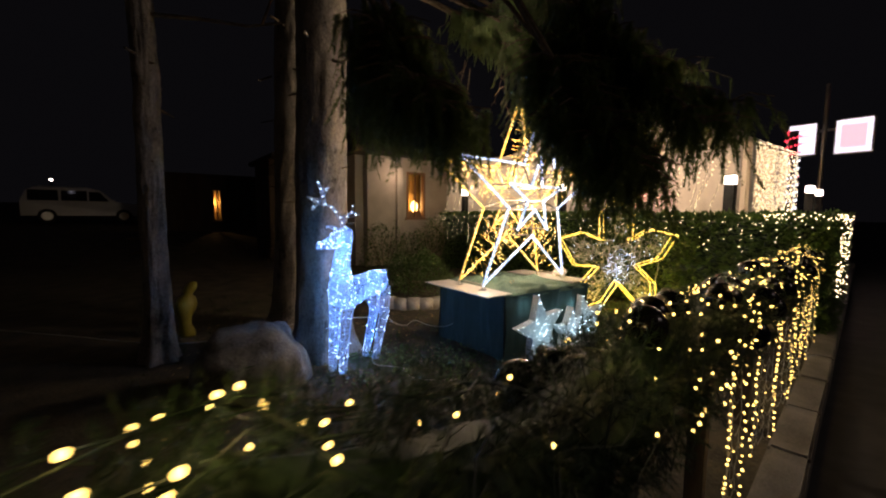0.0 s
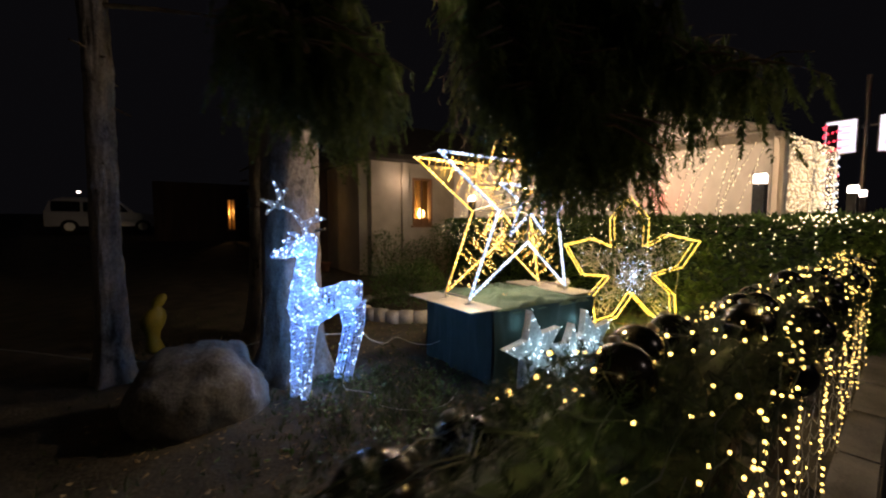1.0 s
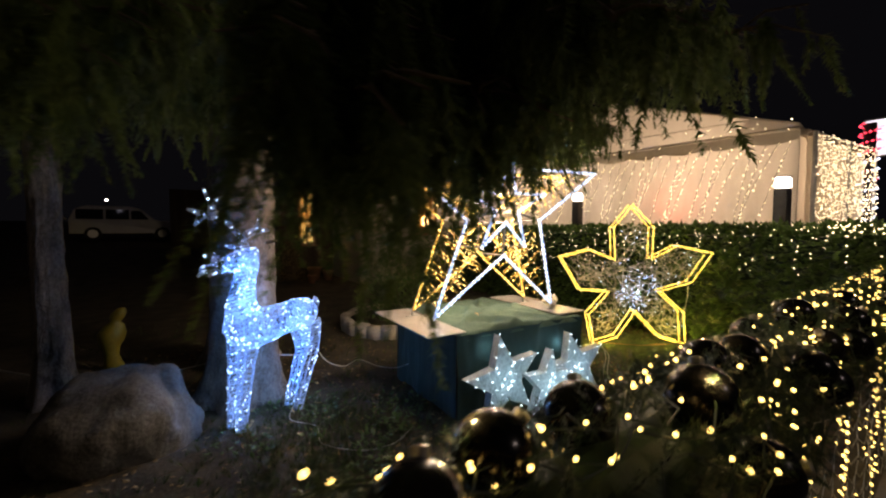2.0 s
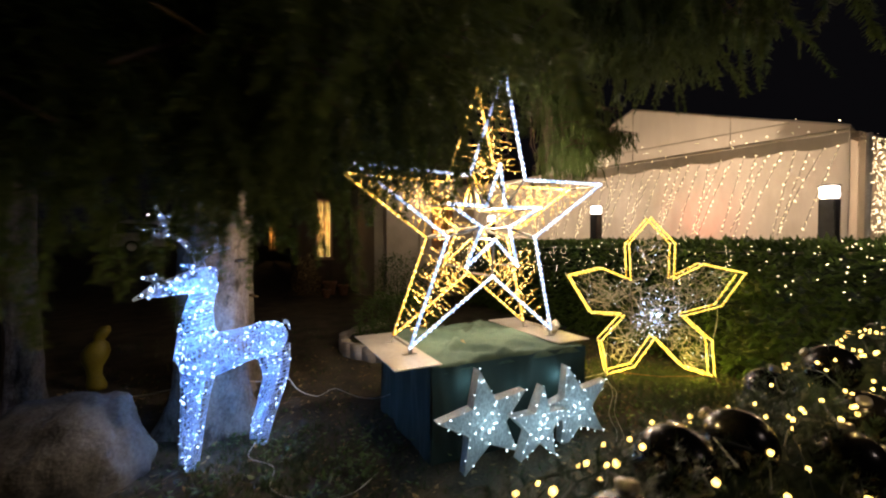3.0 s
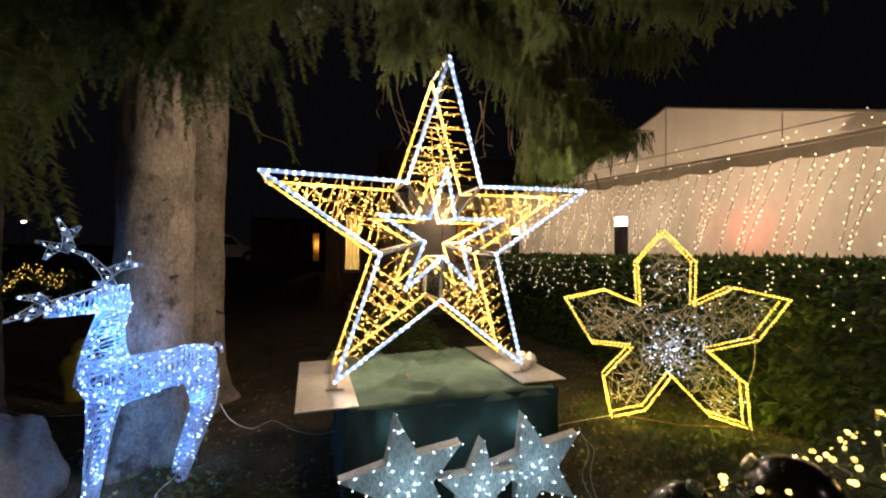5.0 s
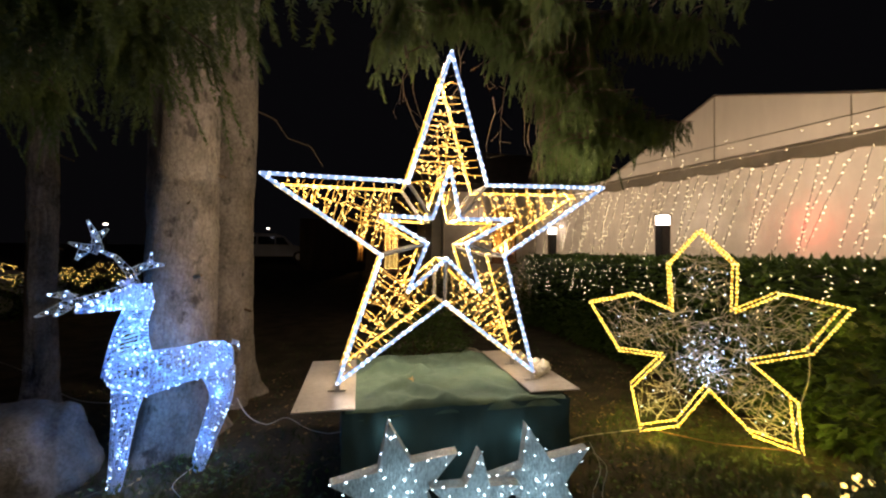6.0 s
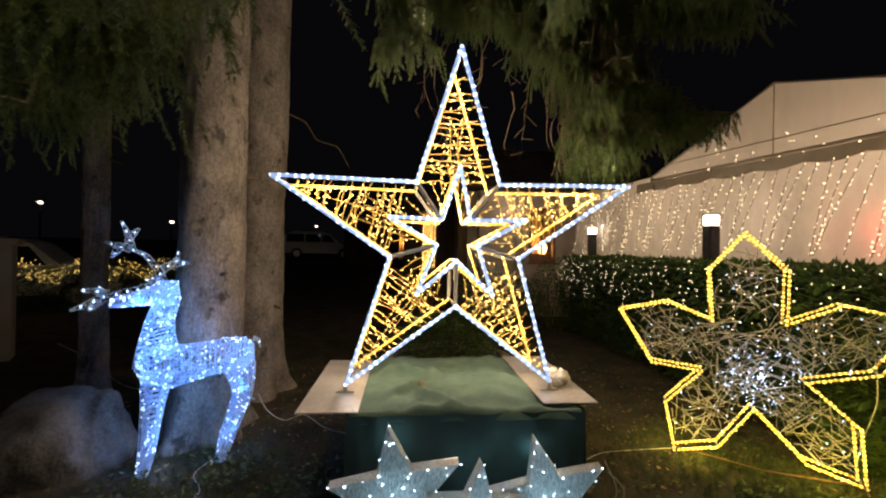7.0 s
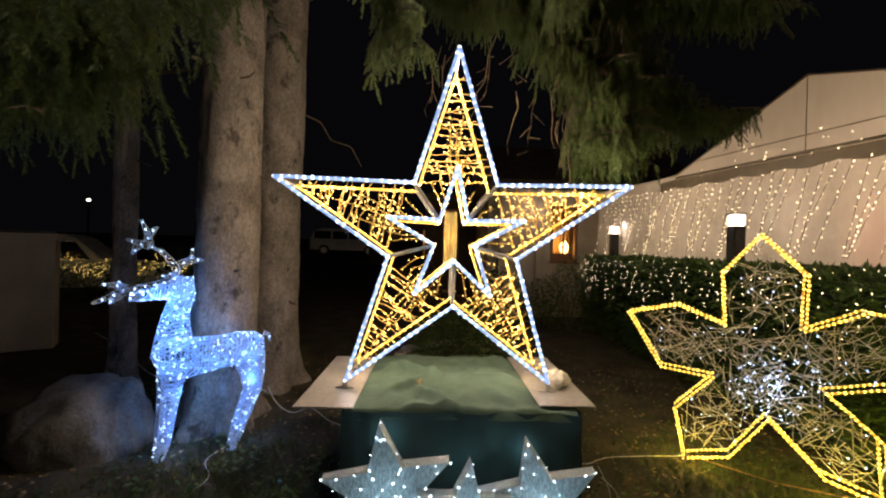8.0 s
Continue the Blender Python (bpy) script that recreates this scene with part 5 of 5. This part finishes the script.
shrub("russet_shrub", "bare russet shrub beside the lit window", 5.35, 12.4, 0.4, 0.4, 0.0, 1.0, 1300, DRY_LEAF, 45, (0.03, 0.08))
for x, y, k in ((5.95, 12.2, 1.0), (6.25, 11.9, 0.8), (5.75, 11.6, 0.6)):
    pot = thing("plant_pot", "terracotta plant pot on the ground by the house", "plant pot", "pots by the house", at=(x, y, 0))
    part("pot", Shape().lathe([(0.13 * k, 0.0), (0.18 * k, 0.30 * k), (0.20 * k, 0.30 * k), (0.20 * k, 0.36 * k), (0.17 * k, 0.36 * k), (0.16 * k, 0.31 * k)], (x, y, 0), 20), TERRACOTTA, pot, smooth=True)
    tuft = Needles(int(x * 100))
    for i in range(14):
        tuft.shoot((x, y, 0.32 * k), (rnd.uniform(-0.8, 0.8), rnd.uniform(-0.8, 0.8), 1), 0.35 * k, 0.03, 90, 0.006)
    part("plant_foliage", tuft, GRASS, pot)

# ---- yellow garden figure ----
fig = Shape().lathe([(0.10, 0.0), (0.12, 0.05), (0.085, 0.2), (0.10, 0.32), (0.15, 0.42), (0.165, 0.52), (0.12, 0.63), (0.06, 0.68), (0.085, 0.74), (0.09, 0.80), (0.05, 0.87), (0.01, 0.88)], (0, 0, 0), 20)
fig.v = [(0.72 * x + 0.3 * (z - 0.3) ** 2 + 2.50, y * 0.6 + 5.98, 0.72 * z) for x, y, z in fig.v]
solid("garden_figure", fig, YELLOW_PLASTIC, "plain yellow plastic garden figure on the lawn", "garden figure", smooth=True)

# ---- cables ----


def cable(name, pts, label, r=0.004, mat=None):
    out, P = [], [Vector(p) for p in pts]
    for i in range(len(P) - 1):
        a, b, c, d = P[max(i - 1, 0)], P[i], P[i + 1], P[min(i + 2, len(P) - 1)]
        for k in range(8):
            t = k / 8
            out.append(0.5 * ((2 * b) + (c - a) * t + (2 * a - 5 * b + 4 * c - d) * t * t + (3 * b - a - 3 * c + d) * t ** 3))
    out.append(P[-1])
    return solid(name, Shape().tube(out, r, 6), mat or CORD, label, "cable", "garden cables")


cable("power_cable", [(4.16, 4.25, 0.42), (4.24, 4.22, 0.30), (4.38, 4.18, 0.24), (4.52, 4.20, 0.27), (4.68, 4.14, 0.20), (4.84, 4.10, 0.17), (4.972, 4.07, 0.20)], "white power cable hanging between reindeer and plinth", 0.0032)
cable("power_cable", [(3.93, 4.08, 0.02), (3.88, 3.88, 0.012), (4.02, 3.66, 0.02), (4.0, 3.42, 0.012), (4.2, 3.2, 0.015), (4.42, 3.18, 0.012), (4.6, 3.3, 0.015)], "white cable looping over the soil from the reindeer", 0.0035)
cable("power_cable", [(4.1, 4.35, 0.34), (3.6, 4.9, 0.25), (3.0, 5.2, 0.12), (2.3, 5.6, 0.05), (1.4, 6.4, 0.1), (0.6, 6.9, 0.2)], "white cable running across the lawn behind the trunk", 0.0045)
cable("power_cable", [flower_at(-0.44, 0.06, 0.0), (6.85, 3.98, 0.03), (6.6, 3.9, 0.02), (6.4, 4.1, 0.03), (6.33, 4.2, 0.05)], "thin cable between the flower light and the plinth", 0.003)
cable("power_cable", [flower_at(0.70, 0.95, 0.1), flower_at(0.74, 0.6, 0.16), flower_at(0.66, 0.3, 0.14), flower_at(0.62, 0.1, 0.1)], "cable trailing down from the flower petal", 0.004, CLEAR_CORD)
for k in (0, 2):
    cable("star_cord", [(6.36 + 0.01 * k, 3.08, 0.45 - 0.03 * k), (6.42 + 0.02 * k, 3.06, 0.30), (6.36 + 0.03 * k, 3.04, 0.16), (6.40, 3.0 - 0.03 * k, 0.03), (6.30 + 0.03 * k, 2.92, 0.012)], "loose clear cord hanging from the small star", 0.0022, CLEAR_CORD)

# ---- dead twigs hanging behind the star ----
tw, tr_ = Shape(), random.Random(61)
for i in range(7):
    o = Vector((tr_.uniform(4.6, 7.2), tr_.uniform(3.9, 4.6), tr_.uniform(3.2, 4.0)))
    pts, d = [o], Vector((tr_.uniform(-0.5, 0.5), tr_.uniform(-0.3, 0.3), -1))
    for k in range(9):
        d = (d + Vector((tr_.uniform(-0.5, 0.5), tr_.uniform(-0.3, 0.3), tr_.uniform(-0.2, 0.15)))).normalized()
        pts.append(pts[-1] + d * 0.14)
        if k > 1:
            e = pts[-1] + Vector((tr_.uniform(-1, 1), tr_.uniform(-0.5, 0.5), tr_.uniform(-0.9, 0.2))) * 0.12
            tw.tube([pts[-1], e], 0.002, 4)
    tw.tube(pts, 0.004, 5, taper=0.3)
for i in range(90):
    o = Vector((tr_.gauss(6.56, 0.14), tr_.gauss(3.80, 0.10), tr_.uniform(2.5, 3.3)))
    pts = [o]
    for k in range(5):
        pts.append(pts[-1] + Vector((tr_.uniform(-0.03, 0.03), tr_.uniform(-0.03, 0.03), -tr_.uniform(0.06, 0.13))))
    tw.tube(pts, 0.0034, 4, taper=0.4)
for t_ in [o for o in scene.objects if o.name.startswith("spruce_tree") and o.location.y > 5.3][:1]:
    tagged(part("dead_twig_tangle", tw, TWIG, t_, "bare hanging dead twigs"), kind="stuff")

trees = sorted([o for o in scene.objects if o.name.startswith("spruce_tree") and o.parent is None], key=lambda o: o.location.x)
for t_, pts, r in ((trees[0], [(2.27, 5.2, 3.22), (2.7, 5.15, 3.28), (3.1, 5.0, 3.27), (3.4, 4.85, 3.34)], 0.022), (trees[0], [(3.2, 4.95, 3.30), (3.3, 4.9, 3.6), (3.25, 4.9, 3.95)], 0.014),
                   (trees[2], [(3.88, 5.75, 3.1), (4.12, 5.66, 2.98), (4.28, 5.52, 2.74), (4.52, 5.46, 2.66), (4.66, 5.36, 2.42)], 0.009),
                   (trees[1], [(3.80, 4.40, 2.95), (3.95, 4.25, 2.9), (4.02, 4.2, 2.93)], 0.008)):
    part("dead_branch", Shape().tube(along(pts, 0.06) + [pts[-1]], r, 7, taper=0.35), TWIG, t_)

# ---- grass, weeds and fallen leaves ----
gr, gx = Needles(91), random.Random(91)
for i in range(5200):
    k = gx.random()
    if k < 0.45:
        u_, v_ = gx.gauss(0.1, 0.55), gx.gauss(-0.25, 0.5)
        p = flower_at(u_, 0, v_)
    elif k < 0.7:
        p = Vector((gx.gauss(4.1, 0.4), gx.gauss(3.5, 0.45), 0))
    else:
        p = Vector((gx.uniform(2.0, 8.5), gx.uniform(2.2, 8.0), 0))
    if BX0 - 0.05 < p.x < BX1 + 0.05 and BY0 - 0.05 < p.y < BY1 + 0.05:
        continue
    gr.shoot((p.x, p.y, rise(p.x, p.y)), (gx.uniform(-0.7, 0.7), gx.uniform(-0.7, 0.7), 1), 0.012, 0.045, 400, 0.0035, 1.5)
solid("grass", gr, GRASS, "thin uneven tufts of grass on bare soil", "grass", kind="stuff")
wd = Shape()
for i in range(1500):
    if gx.random() < 0.75:
        p = Vector((gx.gauss(4.15, 0.38), gx.gauss(3.35, 0.42), 0))
    else:
        p = Vector((gx.uniform(6.5, 8.5), gx.uniform(2.4, 3.6), 0))
    if noise.noise((p.x * 2.3, p.y * 2.3, 6)) < -0.02:
        continue
    leaf(wd, Vector((p.x, p.y, rise(p.x, p.y) + gx.uniform(0.005, 0.05))), Vector((gx.uniform(-1, 1), gx.uniform(-1, 1), gx.uniform(0.0, 0.5))), Vector((gx.uniform(-0.3, 0.3), gx.uniform(-0.3, 0.3), 1)), gx.uniform(0.03, 0.065), gx.uniform(0.010, 0.018))
solid("ground_weeds", wd, LEAF, "low leafy weeds creeping over the soil", "weeds", kind="stuff")
lv = Shape()
for i in range(2600):
    p = Vector((gx.uniform(2.2, 8.6), gx.uniform(1.7, 6.5), 0))
    if BX0 - 0.05 < p.x < BX1 + 0.05 and BY0 - 0.05 < p.y < BY1 + 0.05:
        continue
    leaf(lv, Vector((p.x, p.y, rise(p.x, p.y) + 0.008)), Vector((gx.uniform(-1, 1), gx.uniform(-1, 1), gx.uniform(-0.1, 0.25))), Vector((gx.uniform(-0.3, 0.3), gx.uniform(-0.3, 0.3), 1)), gx.uniform(0.02, 0.06), gx.uniform(0.006, 0.02))
solid("fallen_leaf_litter", lv, DRY_LEAF, "scattered dry brown leaves and needles on soil", "leaves", kind="stuff")
ch = Shape()
for i in range(260):
    p = Vector((gx.uniform(2.4, 8.4), gx.uniform(1.8, 5.5), 0))
    a = gx.uniform(0, 6.28)
    ln = gx.uniform(0.04, 0.16)
    z = rise(p.x, p.y) + 0.006
    ch.tube([(p.x, p.y, z), (p.x + ln * 0.5 * math.cos(a) + 0.01, p.y + ln * 0.5 * math.sin(a), z + 0.008), (p.x + ln * math.cos(a), p.y + ln * math.sin(a), z)], 0.003, 4, taper=0.4)
solid("fallen_twigs", ch, TWIG, "small broken twigs strewn over the soil", "twigs", kind="stuff")

# ---- distance: wall, parked cars, far garland, lamps ----
solid("garden_wall", Shape().box((-2.4, 0.0, 0.0), (0.0, 0.30, 1.52), 0.01, Matrix.Translation((0.15, 6.75, 0)) @ Matrix.Rotation(radians(32), 4, "Z")).box((-2.45, -0.04, 1.52), (0.05, 0.34, 1.60), 0.01, Matrix.Translation((0.15, 6.75, 0)) @ Matrix.Rotation(radians(32), 4, "Z")), RENDERED, "low pale rendered garden wall with a coping", "wall", kind="structure")


def car(x, y, turn, label):
    z = yard_rise((Vector((x, y, 0)) - K0).dot(KN)) - 0.02
    c = thing("parked_car", label, "car", "parked cars", at=(x, y, z))
    m = Matrix.Translation((x, y, z)) @ Matrix.Rotation(radians(turn), 4, "Z")
    W = 0.9
    def slab(outline, hw, name, mat, tuck=0.0):
        part(name, Shape().prism(outline, lambda p: m @ Vector((p[0], -hw + tuck * max(0, p[1] - 0.95), p[1])), lambda p: m @ Vector((p[0], hw - tuck * max(0, p[1] - 0.95), p[1]))), mat, c)
    slab([(-2.2, 0.35), (2.2, 0.35), (2.25, 0.62), (2.15, 0.88), (1.1, 1.02), (0.55, 1.55), (0.2, 1.66), (-1.7, 1.66), (-2.0, 1.5), (-2.2, 1.0)], W, "body", CAR_WHITE, 0.22)
    for sgn in (-1, 1):
        for a, b in ((-1.95, -0.95), (-0.85, 0.05), (0.12, 0.85)):
            top = 1.52 if b < 0.5 else 1.48
            pts = [(a, 1.04), (b, 1.04), (min(b, b if b < 0.5 else 0.52), top), (a, top)]
            part("side_window", Shape().add([m @ Vector((p[0], sgn * (W + 0.006 - 0.22 * max(0, p[1] - 0.95)), p[1])) for p in pts], [(0, 1, 2, 3)]), DARK_GLASS, c)
        for wx in (-1.35, 1.4):
            w = part("wheel", Shape().tube([m @ Vector((wx, sgn * (W - 0.16), 0.33)), m @ Vector((wx, sgn * (W + 0.015), 0.33))], 0.33, 20), RUBBER, c)
            part("rim", Shape().tube([m @ Vector((wx, sgn * (W + 0.016), 0.33)), m @ Vector((wx, sgn * (W + 0.022), 0.33))], 0.2, 16), STEEL, w)
        part("headlight", Shape().box((2.12, sgn * 0.62 - 0.15, 0.68), (2.235, sgn * 0.62 + 0.15, 0.80), 0.01, m), DARK_GLASS, c)
    part("roof_rail", Shape().tube([m @ Vector((-1.6, -0.62, 1.70)), m @ Vector((0.1, -0.62, 1.70))], 0.02, 6), STEEL, c)


car(-4.2, 11.6, 25, "white estate car parked behind the garden wall")
car(-0.1, 27.0, 8, "white car parked far across the dark yard")
# no fixture here: two fills added to make the cars and garden wall visible
lamp("yard_lamp", (0.2, 22.5, 4.2), 0.7, (0.9, 0.92, 1.0), 0.1)
lamp("yard_lamp", (-1.6, 7.2, 3.2), 0.5, (1.0, 0.9, 0.75), 0.1)
far, fr_ = Shape(), random.Random(17)
for i in range(420):
    t = fr_.uniform(-0.5, 1.0)
    far.bead((-2.3 + 1.5 * t, 10.7 + 2.3 * t + fr_.uniform(-0.15, 0.15), 0.90 + 0.12 * math.sin(t * 19) + fr_.uniform(-0.16, 0.2)), fr_.uniform(0.005, 0.010))
yard = thing("far_light_string", "golden string lights on a distant low hedge", "string lights", at=(-1.4, 11, 0.8))
tagged(part("bulb_string", far, G_WARM2, yard), kind="stuff")
fh = Shape()
for i in range(3200):
    t = fr_.uniform(-0.5, 1.0)
    leaf(fh, Vector((-2.5 + 1.8 * t, 10.8 + 2.5 * t + fr_.uniform(-0.2, 0.3), fr_.uniform(0.02, 0.98))), Vector((fr_.uniform(-1, 1), -1, fr_.uniform(-1, 1))), Vector((0.2, 0.1, 1)), fr_.uniform(0.06, 0.11), 0.025)
solid("far_hedge", fh, LEAF, "low dark hedge across the yard", "hedge", kind="stuff")
for x, y, z in ((-9.2, 27.2, 2.9), (-2.4, 36.0, 3.3), (-14.0, 24.0, 3.6)):
    sl = thing("yard_street_lamp", "distant street lamp glowing over the yard", "street lamp", "distant lamps", at=(x, y, 0))
    part("mast", Shape().tube([(x, y, 0), (x, y, z)], 0.05, 8), BLACK_METAL, sl)
    part("lamp_head", Shape().lathe([(0.03, 0), (0.10, 0.03), (0.09, 0.10), (0.03, 0.12)], (x, y, z), 12), G_LAMP, sl)

# ---- kerb stones ----
kerb = thing("kerb", "worn concrete kerb between garden and road", "kerb", kind="structure", at=tuple(uv(0, 0.075)))
kr = random.Random(4)
kmesh = [Shape().box((-0.397, -0.10, -0.20), (0.397, 0.10, 0.040 + 0.004 * k), 0.016).data("kerb_stone", KERB) for k in range(3)]
for i in range(26):
    st = new("kerb_stone", kmesh[i % 3])
    st.parent = kerb
    st.matrix_parent_inverse = kerb.matrix_world.inverted()
    st.matrix_basis = Matrix.Translation(uv(-5.6 + 0.805 * i, 0.075 + kr.uniform(-0.004, 0.004))) @ Matrix.Rotation(radians(6.7 + kr.uniform(-0.25, 0.25)), 4, "Z")
